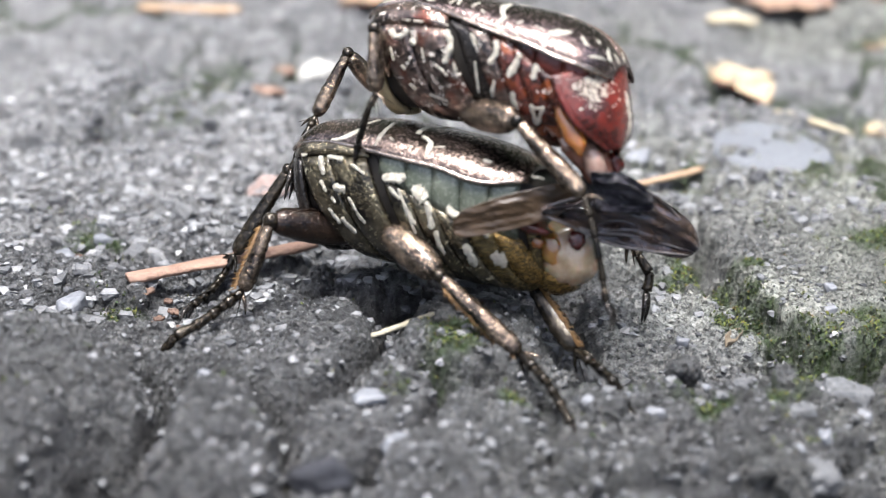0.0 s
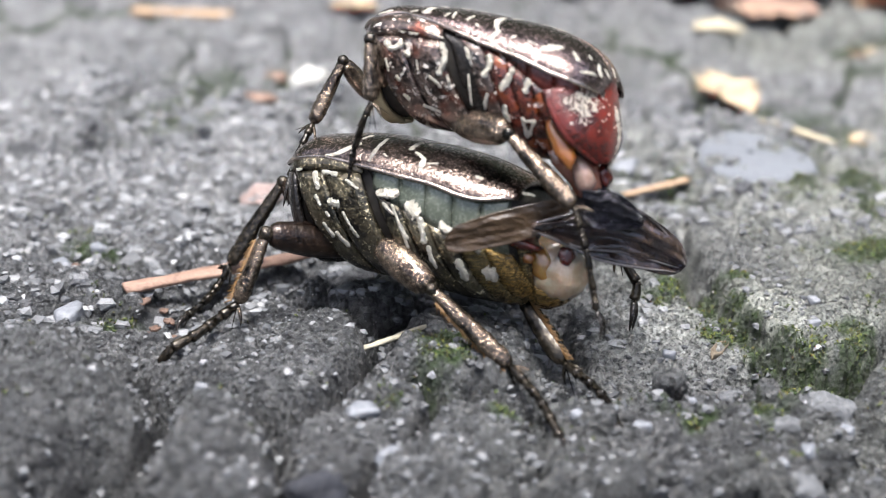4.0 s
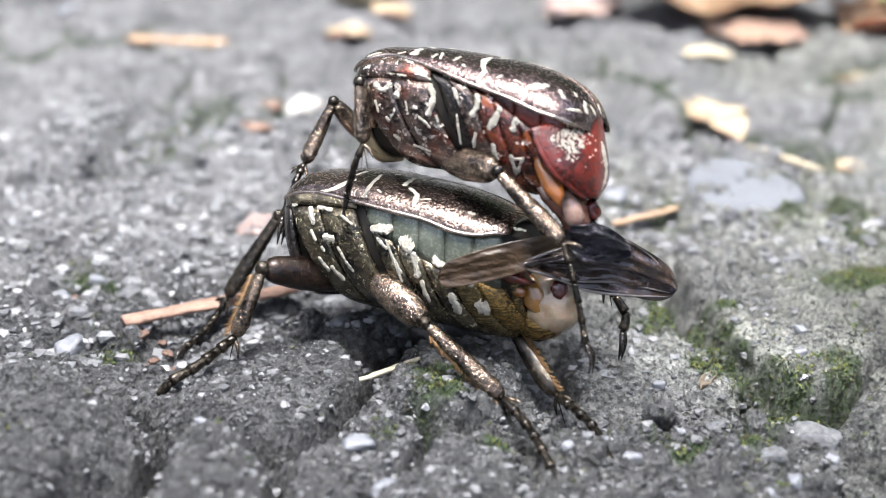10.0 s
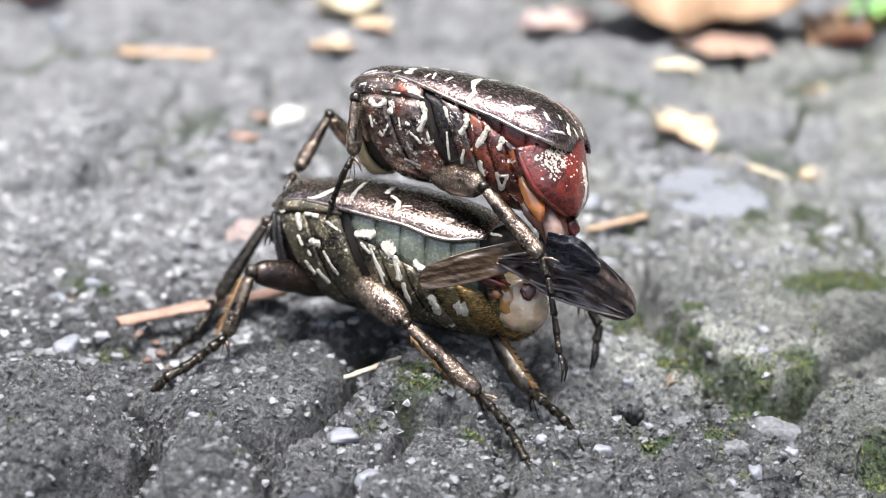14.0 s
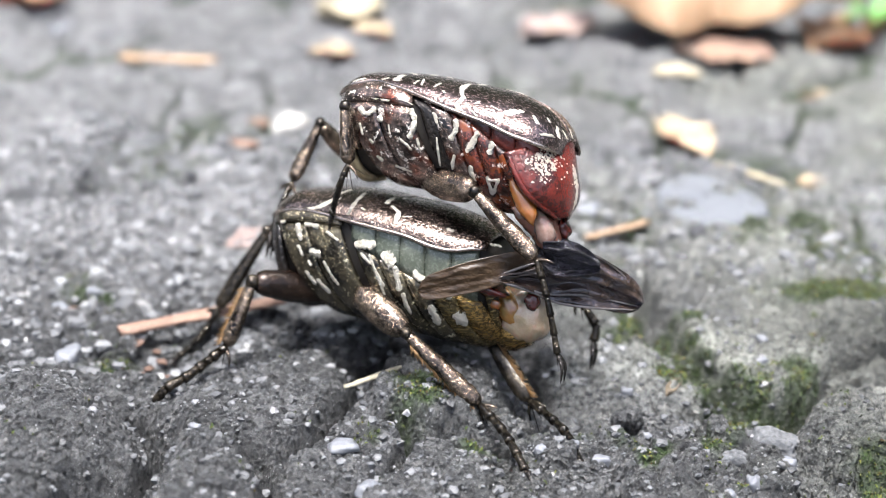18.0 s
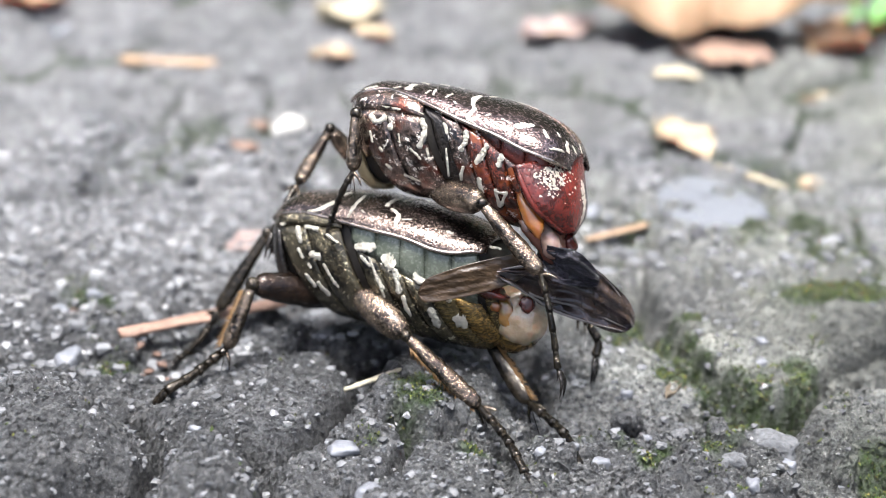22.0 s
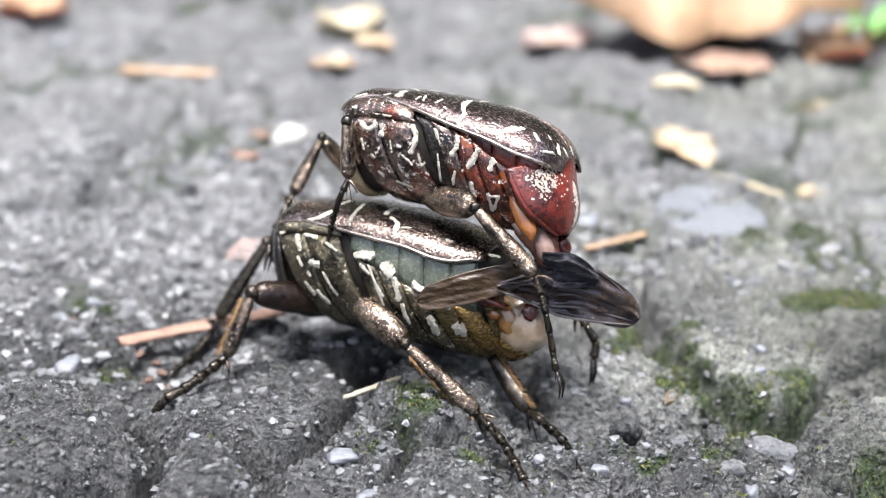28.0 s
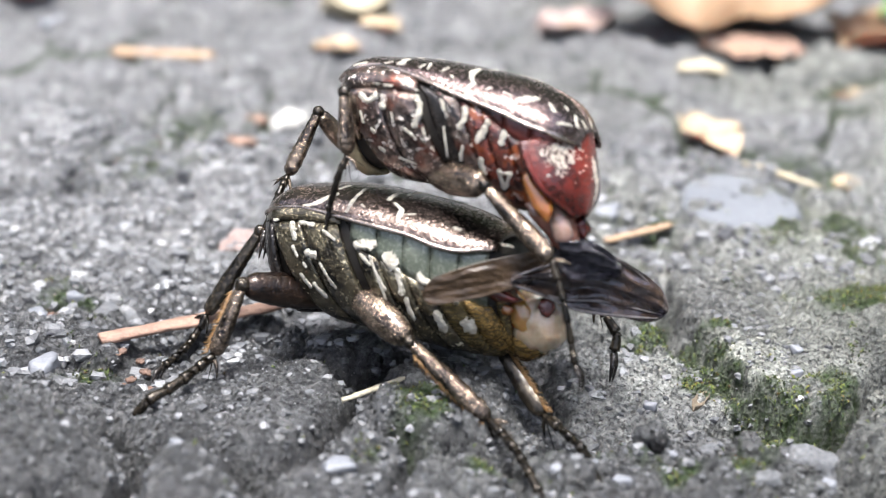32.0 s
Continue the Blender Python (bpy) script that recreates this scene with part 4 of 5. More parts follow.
S_, T_ = np.meshgrid(np.linspace(0, 1, 26), np.linspace(0, 1, 26), indexing="ij")
tail_plate = part("pygidium", grid_shell(shield(S_, T_), shield(S_, T_, -0.03)), PYGIDIUM, up_beetle, "chestnut red tail plate with white flecks")
part("tail_core", blob(local(UP_POSE, (0.429, -0.400, 1.346))[0], (0.17, 0.20, 0.085), (10, 24, 4), 0.05, 3, 16, 24), RED_SMOOTH, up_beetle, "smooth red inside of the tail")


def tail_flecks(spots, seed):
    """Clusters of small white scales on the tail plate, the upper ones also painting its highlight: s, t, spread along
    both, how many.
    """
    rng = np.random.RandomState(seed)
    ang = np.linspace(0, 2 * np.pi, 9, endpoint=False)
    made = []
    for s0, t0, ds, dt, count in spots:
        for _ in range(count):
            s, t = s0 + ds * rng.normal(), t0 + dt * rng.normal()
            size, edge = 0.008 + 0.020 * rng.rand() ** 2, 0.35 + 0.65 * rng.rand(9)
            if 0.04 < s < 0.95 and 0.03 < t < 0.95:
                verts = [q for r, up in ((0.0, 0.003), (0.8, 0.003), (1.0, 0.0)) for q in shield(s + r * edge * np.cos(ang) * size, t + r * edge * np.sin(ang) * size * 1.3, np.full(9, up))]
                made.append((verts, [(k * 9 + j, k * 9 + (j + 1) % 9, (k + 1) * 9 + (j + 1) % 9, (k + 1) * 9 + j) for k in range(2) for j in range(9)]))
    return joined(*made)


part("scale_dust", tail_flecks([(0.34, 0.22, 0.09, 0.06, 120), (0.46, 0.16, 0.10, 0.05, 50), (0.30, 0.36, 0.06, 0.05, 30), (0.82, 0.38, 0.02, 0.06, 60), (0.79, 0.56, 0.02, 0.07, 70), (0.77, 0.74, 0.02, 0.05, 60), (0.60, 0.4, 0.2, 0.2, 20)], 60),
     SCALE_SHEEN_WHITE, tail_plate, "clusters of chalk-white scales, partly a painted highlight")
part("tail_rim", tube(list(shield(np.zeros(9), np.linspace(0.05, 1, 9), np.full(9, 0.004))), [0.006, 0.014, 0.016, 0.016, 0.016, 0.016, 0.014, 0.012, 0.006], 10), PYGIDIUM, tail_plate, "glossy amber rim")
part("sternite", LOW.plate(1.36, 1.46, 112, 178, -0.004, 0.025, 0.001, 7, 12, 0.010), SIDE_OLIVE, low_beetle, "last belly plate with gold hair")
# Chalk-white scale marks, and the lower shoulder's painted sheen: two or three places (u, phi) along each, and its
# width.
UP_CASE_MARKS = [
    (0.395, 43, 0.39, 25, 0.038), (0.361, 5, 0.448, 16, 0.016), (0.52, 46, 0.525, 36, 0.014), (0.568, 46, 0.544, 30, 0.014),
    (0.467, 0, 0.515, -1, 0.014), (0.645, 45, 0.655, 33, 0.014), (0.708, 49, 0.727, 53, 0.016), (0.573, -3, 0.612, -2, 0.011),
    (0.785, 18, 0.799, 38, 0.848, 56, 0.03), (0.848, 56, 0.833, 71, 0.886, 80, 0.03), (0.828, 12, 0.833, -3, 0.016), (0.915, 73, 0.968, 81, 0.016),
    (0.929, 62, 0.949, 57, 0.014),
]
UP_CASE_REAR = [
    (0.958, -6, 1.016, -7, 1.079, -9, 0.019), (1.113, 63, 1.19, 48, 0.041), (1.257, 46, 1.291, 55, 0.022), (1.329, 71, 1.373, 55, 0.016),
    (1.363, 28, 1.392, 47, 0.016), (1.387, 20, 1.411, 25, 0.016), (1.31, 31, 1.329, 34, 0.014), (1.026, 60, 1.074, 62, 0.014),
    (1.382, -10, 1.416, -4, 0.014), (1.17, 82, 1.238, 82, 0.016), (1.007, 73, 1.055, 76, 0.022),
]
UP_CASE_FRONT = [
    (0.13, 71, 0.116, 49, 0.173, 40, 0.025), (0.255, 49, 0.327, 36, 0.014),
]
UP_BREAST = [
    (0.275, 81, 0.347, 81, 0.405, 84, 0.033), (0.409, 81, 0.482, 80, 0.563, 84, 0.011), (0.356, 100, 0.376, 101, 0.025), (0.217, 94, 0.26, 98, 0.327, 94, 0.022),
    (0.559, 91, 0.588, 100, 0.559, 110, 0.025), (0.506, 113, 0.544, 116, 0.573, 119, 0.016), (0.612, 110, 0.626, 117, 0.011), (0.342, 130, 0.371, 133, 0.019),
    (0.299, 117, 0.318, 119, 0.016), (0.458, 136, 0.554, 139, 0.014), (0.226, 105, 0.246, 113, 0.011), (0.424, 104, 0.438, 110, 0.008),
]
UP_FLANK = [
    (0.698, 90, 0.727, 96, 0.019), (0.732, 107, 0.742, 116, 0.751, 128, 0.011), (0.843, 92, 0.848, 99, 0.819, 105, 0.027), (0.982, 97, 0.958, 104, 0.929, 111, 0.027),
    (1.079, 101, 1.064, 108, 0.025), (0.848, 117, 0.828, 128, 0.019), (0.949, 122, 0.968, 132, 0.027), (1.055, 126, 1.074, 140, 0.019),
    (1.122, 125, 1.084, 138, 0.016), (1.06, 128, 1.122, 126, 0.014),
]
LOW_CASE_MARKS = [
    (0.462, 26, 0.438, 37, 0.019), (0.559, 29, 0.568, 48, 0.563, 71, 0.019), (0.732, 43, 0.727, 23, 0.025), (0.775, 46, 0.838, 56, 0.843, 73, 0.025),
    (0.78, 24, 0.79, -8, 0.896, -9, 0.014), (0.949, -10, 1.002, -10, 0.025), (1.127, 61, 1.151, 62, 0.03), (1.368, 67, 1.406, 63, 0.025),
    (0.621, 25, 0.631, 20, 0.011), (0.867, 61, 0.915, 58, 0.011), (0.621, 58, 0.645, 61, 0.011),
]
# These two paint the shoulder's metallic sheen as white streaks.
LOW_CASE_SHEEN = [
    (0.144, 88, 0.183, 75, 0.265, 69, 0.036), (0.265, 69, 0.38, 62, 0.453, 46, 0.03),
]
LOW_BREAST = [
    (0.25, 91, 0.275, 100, 0.027), (0.303, 90, 0.39, 91, 0.019), (0.347, 108, 0.405, 109, 0.027), (0.327, 115, 0.342, 117, 0.016),
    (0.433, 113, 0.477, 122, 0.014), (0.303, 123, 0.352, 131, 0.022), (0.376, 128, 0.438, 136, 0.022), (0.477, 122, 0.511, 127, 0.019),
    (0.26, 105, 0.289, 111, 0.016), (0.448, 94, 0.52, 98, 0.011),
]
LOW_FLANK = [
    (0.636, 99, 0.689, 99, 0.732, 97, 0.038), (0.713, 104, 0.746, 112, 0.011), (0.746, 112, 0.78, 123, 0.814, 137, 0.014), (0.799, 103, 0.848, 106, 0.049),
    (0.867, 109, 0.881, 115, 0.886, 122, 0.027), (0.91, 125, 0.92, 131, 0.934, 138, 0.025), (0.978, 110, 1.031, 113, 0.025), (1.069, 130, 1.093, 142, 0.038),
    (1.204, 135, 1.247, 137, 0.055), (1.146, 118, 1.18, 121, 0.025), (0.756, 115, 0.795, 122, 0.014), (0.665, 104, 0.718, 109, 0.016),
]


def on_flank(groove, seams):
    """How far the plates of a flank stand off the hull."""
    at = groove + 0.07 + 0.148 * np.arange(5)

    def lift(u, phi):
        rear = u - SLANT * np.maximum(phi - 88, 0) > groove
        return np.where(rear, np.where(phi < np.interp(u, at + 0.07, seams) - 1, -0.003, 0.0135), 0.0185)
    return lift


def marks(body, parent, rows, off):
    for k, (*path, wide) in enumerate(rows):
        part("scale_mark", stroke(body, path, wide, 10 + k, off), SCALE_SHEEN_WHITE, parent, "chalk-white scales, painted sheen at the lower beetle's shoulder")


on_case = lambda u, phi: np.full(u.shape, 0.0140)
marks(UP, up_cases[1], UP_CASE_FRONT + UP_CASE_MARKS + UP_CASE_REAR, on_case)
marks(LOW, low_cases[1], LOW_CASE_SHEEN + LOW_CASE_MARKS, on_case)
marks(UP, up_beetle, UP_FLANK + UP_BREAST, on_flank(UP_GROOVE, UP_SEAMS))
marks(LOW, low_beetle, LOW_FLANK + LOW_BREAST, on_flank(LOW_GROOVE, LOW_SEAMS))


def low_leg(joints, radii, mats, **more):
    return limb(low_beetle, local(LOW_POSE, *joints), radii, mats, **more)


def up_leg(joints, radii, mats, **more):
    return limb(up_beetle, local(UP_POSE, *joints), radii, mats, **more)


low_leg([(-0.62, -0.22, 0.45), (-1.03, -0.45, 0.59), (-1.154, -0.55, 0.258), (-1.233, -0.62, 0.214), (-1.333, -0.74, 0.174), (-1.437, -0.82, 0.133), (-1.475, -0.81, 0.06)],
        (0.085, 0.046, 0.030), (LEG_BROWN, LEG, LEG_DARK), fringe=-0.8, seed=3)
low_leg([(-0.66, 0.12, 0.46), (-1.03, 0.25, 0.56), (-1.287, 0.12, 0.134), (-1.344, 0.08, 0.03), (-1.396, 0.0, -0.02), (-1.462, -0.12, -0.04)],
        (0.105, 0.040, 0.024), (LEG_BROWN, LEG_DARK, LEG_DARK), seed=5)
low_leg([(-0.49, -0.50, 0.60), (-0.22, -0.74, 0.49), (0.171, -0.92, 0.20), (0.288, -1.10, 0.16), (0.344, -1.25, 0.15), (0.399, -1.38, 0.11)],
        (0.080, 0.038, 0.026), (LEG, LEG, LEG_DARK), fringe=-0.9, seed=7)
low_leg([(0.05, -0.35, 0.55), (0.17, -0.46, 0.40), (0.426, -0.75, 0.143), (0.529, -0.92, 0.147), (0.608, -1.10, 0.155), (0.668, -1.28, 0.10)],
        (0.085, 0.042, 0.026), (LEG_DARK, LEG_DARK, LEG_DARK), fringe=0.8, seed=9)
up_mid = up_leg([(-0.50, -0.20, 1.27), (-0.577, -0.35, 1.552), (-0.549, -0.45, 1.279), (-0.585, -0.47, 1.19), (-0.605, -0.45, 1.10), (-0.631, -0.40, 0.985)],
                (0.05, 0.036, 0.02), (LEG, LEG, LEG_DARK), seed=11)
up_mid_far = up_leg([(-0.60, 0.33, 1.0), (-0.751, 0.30, 1.199), (-0.884, 0.15, 0.911), (-0.92, 0.08, 0.84), (-0.95, 0.02, 0.76), (-0.974, 0.0, 0.69)],
                    (0.05, 0.036, 0.022), (LEG, LEG, LEG_DARK), seed=13)
up_hind = up_leg([(-0.17, -0.30, 1.17), (0.087, -0.60, 1.225), (0.406, -0.80, 0.968), (0.45, -0.84, 0.85), (0.483, -0.88, 0.742), (0.536, -0.93, 0.522)],
                 (0.085, 0.038, 0.02), (LEG, LEG, LEG_DARK), seed=15)
up_hind_far = up_leg([(0.40, 0.0, 0.95), (0.52, -0.10, 0.75), (0.66, -0.25, 0.52), (0.713, -0.30, 0.444), (0.764, -0.33, 0.373), (0.754, -0.35, 0.30)],
                     (0, 0.05, 0.028), (LEG, LEG, LEG_DARK), toes=3, seed=17)

# Hind wings, spread from under the lower beetle's wing cases.
wing_sheet((local(LOW_POSE, (0.40, -0.64, 0.90), (0.28, -0.68, 0.86), (0.05, -0.72, 0.80), (-0.17, -0.74, 0.735)),
                        [0.045, 0.075, 0.080, 0.06], (0.0, -0.2, 1.0), (0.1, -1, 0.1)), WING_DULL, low_beetle, "hind_wing", "dull brown folded wing", 0.0035)
wing_far = wing_sheet((local(LOW_POSE, (0.235, -0.68, 0.82), (0.45, -0.64, 0.80), (0.69, -0.58, 0.765), (0.98, -0.50, 0.61)),
                       [0.015, 0.05, 0.115, 0.135, 0.115, 0.07], (0.16, -0.25, 0.95), (0.2, -0.9, -0.3)), WING, low_beetle, "hind_wing", "glossy smoky wing sticking out behind", 0.032,
                      veins=[(-0.95, -0.98, -0.98, -0.98, -0.95), (0.9, 0.95, 0.95, 0.95), (-0.7, -0.72, -0.66, -0.7)])
fold = wing_sheet((local(LOW_POSE, (0.44, -0.68, 0.95), (0.53, -0.70, 0.93), (0.63, -0.67, 0.895), (0.74, -0.62, 0.84)),
                   [0.055, 0.10, 0.10, 0.075, 0.03], (0.30, -0.2, 0.92), (0.2, -0.9, 0.2)), WING_BASE, wing_far, "wing_fold", "crumpled black wing base", 0.050)
part("wing_fold", blob(local(LOW_POSE, (0.50, -0.62, 0.92))[0], (0.10, 0.05, 0.08), (0, 28, 0), 0.45, 21, 28, 40), WING_BASE, wing_far, "crumpled black wing base")
tail_sac = part("abdomen_tip", blob(local(LOW_POSE, (0.368, -0.560, 0.552))[0], (0.172, 0.125, 0.145), (0, 48, -10), 0.12, 4, 28, 40), CREAM, low_beetle, "translucent cream membrane of the tail end")
part("gold_rim", blob(local(LOW_POSE, (0.322, -0.535, 0.500))[0], (0.170, 0.12, 0.155), (0, 40, -10), 0.06, 12, 24, 34), SIDE_GOLD, low_beetle, "plate edged with gold hair")
part("membrane", blob(local(LOW_POSE, (0.213, -0.655, 0.641))[0], (0.040, 0.02, 0.026), (0, 20, 0), 0.15, 5), AMBER, low_beetle, "amber membrane")
part("membrane", blob(local(LOW_POSE, (0.282, -0.622, 0.612))[0], (0.060, 0.034, 0.095), (0, -28, 0), 0.08, 8, 20, 28), HONEY, tail_sac, "clear honey-yellow membrane")
part("membrane", blob(local(LOW_POSE, (0.405, -0.665, 0.666))[0], (0.042, 0.016, 0.042), (0, 30, 30), 0.3, 6), MAROON, tail_sac, "dark red membrane")
part("membrane", blob(local(LOW_POSE, (0.13, -0.60, 0.72))[0], (0.17, 0.08, 0.04), (0, 14, 0), 0.3, 7), MAROON, low_beetle, "dark red membrane")
tube_root = part("coupling_tube", tube(local(UP_POSE, (0.327, -0.500, 1.189), (0.387, -0.540, 1.117), (0.448, -0.580, 1.037), (0.492, -0.600, 0.924)), [0.10, 0.10, 0.08, 0.066], 26, 0.9, True, 9, 0.06, 4), RED_AMBER, up_beetle, "glossy red-amber neck")
part("sheath", tube(local(UP_POSE, (0.385, -0.610, 1.165), (0.425, -0.655, 1.104), (0.468, -0.672, 0.985)), [0.014, 0.042, 0.050], 14, 0.8, True, 6, 0.1), HORN, tube_root, "pale horn-coloured sheath")
part("sheath", blob(local(UP_POSE, (0.541, -0.580, 1.042))[0], (0.032, 0.05, 0.055), (0, -22, 0), 0.35, 9), MAROON, tube_root, "dark red bulb")
part("sheath", blob(local(UP_POSE, (0.322, -0.560, 1.113))[0], (0.05, 0.05, 0.035), (0, 45, 0), 0.3, 13), HORN, tube_root, "pale horn-coloured fold")
part("membrane", blob(local(UP_POSE, (0.330, -0.668, 1.215))[0], (0.048, 0.05, 0.125), (0, -36, 0), 0.2, 10), AMBER, up_beetle, "amber membrane below the tail plate")
part("membrane", blob(local(UP_POSE, (0.37, -0.52, 1.165))[0], (0.075, 0.06, 0.06), (0, 40, 0), 0.2, 11), RED_AMBER, up_beetle, "red-brown membrane below the tail plate")


# ---- litter on the ground ----
def scatter_on(x, y, lift=0.0):
    return np.array([x, y, high(x, y) + lift])


def splinter(a, b, width, thick, lift, seed, bend=0.0):
    """A flat torn strip of wood between two places on the ground."""
    rng = np.random.RandomState(seed)
    a, b = (np.array(q) if len(q) == 3 else scatter_on(*q, lift) for q in (a, b))
    n, verts, faces = 14, [], []
    across = np.cross(b - a, (0, 0, 1.0))
    across /= np.linalg.norm(across)
    for k in range(n + 1):
        t = k / n
        mid = a + (b - a) * t + np.array([0, 0, bend * math.sin(math.pi * t)])
        w = width / 2 * (0.85 + 0.3 * rng.rand()) * (0.55 if k == n else 0.92 if k == 0 else 1)
        for sw, sz in ((-1, 0), (-0.9, 1), (0, 1.25), (0.9, 1), (1, 0), (0, -0.2)):
            verts.append(mid + across * w * sw + np.array([0, 0, thick * sz + 0.15 * thick * rng.uniform(-1, 1)]))
    for k in range(n):
        for j in range(6):
            j2 = (j + 1) % 6
            faces.append((k * 6 + j, k * 6 + j2, (k + 1) * 6 + j2, (k + 1) * 6 + j))
    return verts, faces + [tuple(range(6))[::-1], tuple(n * 6 + j for j in range(6))]


def pebble(x, y, r, flat=0.7, seed=0, sink=0.42):
    """A worn chip of stone."""
    z = high(x, y)
    return blob((x, y, z + r * flat * (1 - 2 * sink)), (r, r * 0.7, r * flat), (0, 0, seed * 47 % 180), 0.4, seed, 8, 11, 0.65)


def slab(outline, top, thick):
    """A flat stone with a rounded rim over an outline."""
    ring = np.array(outline, float)
    ring = np.concatenate([ring + (np.roll(ring, -1, 0) - ring) * k for k in (0, 0.25, 0.5, 0.75)], 1).reshape(-1, 2)
    ring = (np.roll(ring, 1, 0) + 2 * ring + np.roll(ring, -1, 0)) / 4
    mid, n, verts = ring.mean(0), len(ring), []
    for shrink, down in ((0.0, -0.004), (0.5, 0.0), (0.86, 0.006), (0.95, 0.018), (1.0, 0.05), (1.0, thick)):
        q = mid + (ring - mid) * max(shrink, 0.01)
        verts += [(x, y, top - down + 0.012 * noise.noise(Vector((x * 3, y * 3, 0)))) for x, y in q]
    return verts, [(k * n + j, (k + 1) * n + j, (k + 1) * n + (j + 1) % n, k * n + (j + 1) % n) for k in range(5) for j in range(n)]


def dead_leaf(x, y, long, wide, turn, curl, lift, seed, tilt=0.0):
    """A dry curled leaf with a midrib's crease and a ragged rim."""
    rng = np.random.RandomState(seed)
    nu, nv = 34, 16
    s, t = np.meshgrid(np.linspace(0, 1, nu), np.linspace(-1, 1, nv), indexing="ij")
    ragged = 1 + 0.5 * rough_noise(s[:, 0] * 3 + seed, s[:, 0] * 0 + 1, 2.0, seed, 3)
    w = wide / 2 * (np.sin(np.pi * np.clip(s, 0.02, 0.98)) ** 0.55) * ragged[:, None]
    px, py = (s - 0.5) * long, t * w
    pz = curl * (t ** 2) + 0.25 * curl * np.sin(s * 7 + seed) * np.abs(t) + 0.05 * rough_noise(px, py, 3.0, seed + 3) + tilt * t * wide / 2
    c, q = math.cos(radians(turn)), math.sin(radians(turn))
    gz = high(x, y)
    pz = pz - pz.min() + gz + lift
    top = np.stack([x + px * c - py * q, y + px * q + py * c, pz], -1)
    return grid_shell(top, top - np.array([0, 0, 0.015]))


def leaf_with_rib(x, y, long, wide, turn, curl, lift, seed, colour, label):
    """A dead leaf whose midrib is a part of its own."""
    verts, faces = dead_leaf(x, y, long, wide, turn, curl, lift, seed)
    ob = thing("dead_leaf", (verts, faces), colour, label, "leaf")
    line = np.array([verts[i * 16 + 8] for i in range(0, 34, 3)]) - np.array(ob.location) / CM
    part("midrib", tube(line, np.linspace(0.030, 0.008, len(line)), 6, 1, True, 2), STRAWY, ob, "raised pale midrib")
    return ob


DULL_STRAW = plain("dull_straw", (0.20, 0.18, 0.13), (0.42, 0.39, 0.30), 0.7, 0, 22, 0.6)
STICK = plain("torn_reddish_wood", (0.15, 0.088, 0.064), (0.35, 0.225, 0.17), 0.7, 0, 14, 0.8)
PALE = plain("bleached_straw", (0.28, 0.24, 0.16), (0.42, 0.37, 0.27), 0.7, 0, 22, 0.4)
QUARTZ = plain("white_quartz", (0.09, 0.095, 0.11), (0.20, 0.21, 0.23), 0.55, 0, 20, 0.3)
DARK_STONE = plain("black_stone", (0.008, 0.009, 0.013), (0.030, 0.032, 0.042), 0.85, 0, 25, 0.8)
BLUE_STONE = plain("blue_grey_stone", (0.085, 0.092, 0.105), (0.135, 0.145, 0.162), 0.9, 0, 15, 0.5)
DRY_LEAF = plain("dry_tan_leaf", (0.17, 0.10, 0.055), (0.36, 0.235, 0.14), 0.65, 0, 4, 0.4, 0, 0.1)
RED_LEAF = plain("rusty_leaf", (0.14, 0.085, 0.06), (0.25, 0.16, 0.12), 0.7, 0, 5, 0.4)
YELLOW = plain("yellow_leaf_scrap", (0.22, 0.16, 0.10), (0.38, 0.31, 0.21), 0.6, 0, 6, 0.3, 0, 0.1)
PINKISH = plain("faded_pink_leaf", (0.16, 0.11, 0.10), (0.33, 0.26, 0.24), 0.7, 0, 7, 0.4)
STRAWY = plain("weathered_twig", (0.20, 0.12, 0.07), (0.38, 0.28, 0.19), 0.7, 0, 20, 0.4)
SOIL_TAN = plain("tan_soil", (0.07, 0.055, 0.038), (0.17, 0.135, 0.095), 0.8, 0, 14, 0.5)
LUMP = plain("grey_rubble", (0.03, 0.032, 0.036), (0.19, 0.195, 0.205), 0.85, 0, 30, 0.9)
RUST = plain("rusty_crumbs", (0.06, 0.036, 0.028), (0.16, 0.095, 0.068), 0.8, 0, 14, 0.5)
WHITE_STONE = plain("white_stone", (0.30, 0.295, 0.275), (0.46, 0.45, 0.42), 0.5, 0, 12, 0.3)
GREEN = plain("green_leaf", (0.05, 0.16, 0.03), (0.14, 0.34, 0.09), 0.45, 0, 6, 0.3, 0, 0.2)

thing("wood_splinter", splinter((-1.79, -0.10, 0.07), (-0.90, 0.38, 0.09), 0.10, 0.022, 0.0, 2), STICK, "reddish torn wood splinter lying on the asphalt", "splinter")
thing("wood_splinter", splinter((0.80, 1.55), (1.19, 1.76), 0.05, 0.02, 0.02, 3), STRAWY, "short reddish wood splinter on the asphalt", "splinter")
thing("straw", splinter((-0.53, -0.68, 0.12), (-0.24, -0.62, 0.225), 0.034, 0.014, 0.0, 4), DULL_STRAW, "pale bit of straw beside a crack", "straw")
thing("quartz_chip", blob((-1.20, 3.22, high(-1.20, 3.22) + 0.04), (0.15, 0.09, 0.08), (0, -8, 35), 0.3, 2, 12, 16), WHITE_STONE, "white stone chip on the asphalt", "stone")
thing("leaf_scrap", dead_leaf(1.55, 3.35, 0.62, 0.36, -62, 0.05, 0.05, 3), YELLOW, "yellow dry leaf scrap", "leaf")
leaf_with_rib(1.95, 5.70, 2.35, 1.15, 3, -0.42, 0.18, 5, DRY_LEAF, "large curled tan dead leaf")

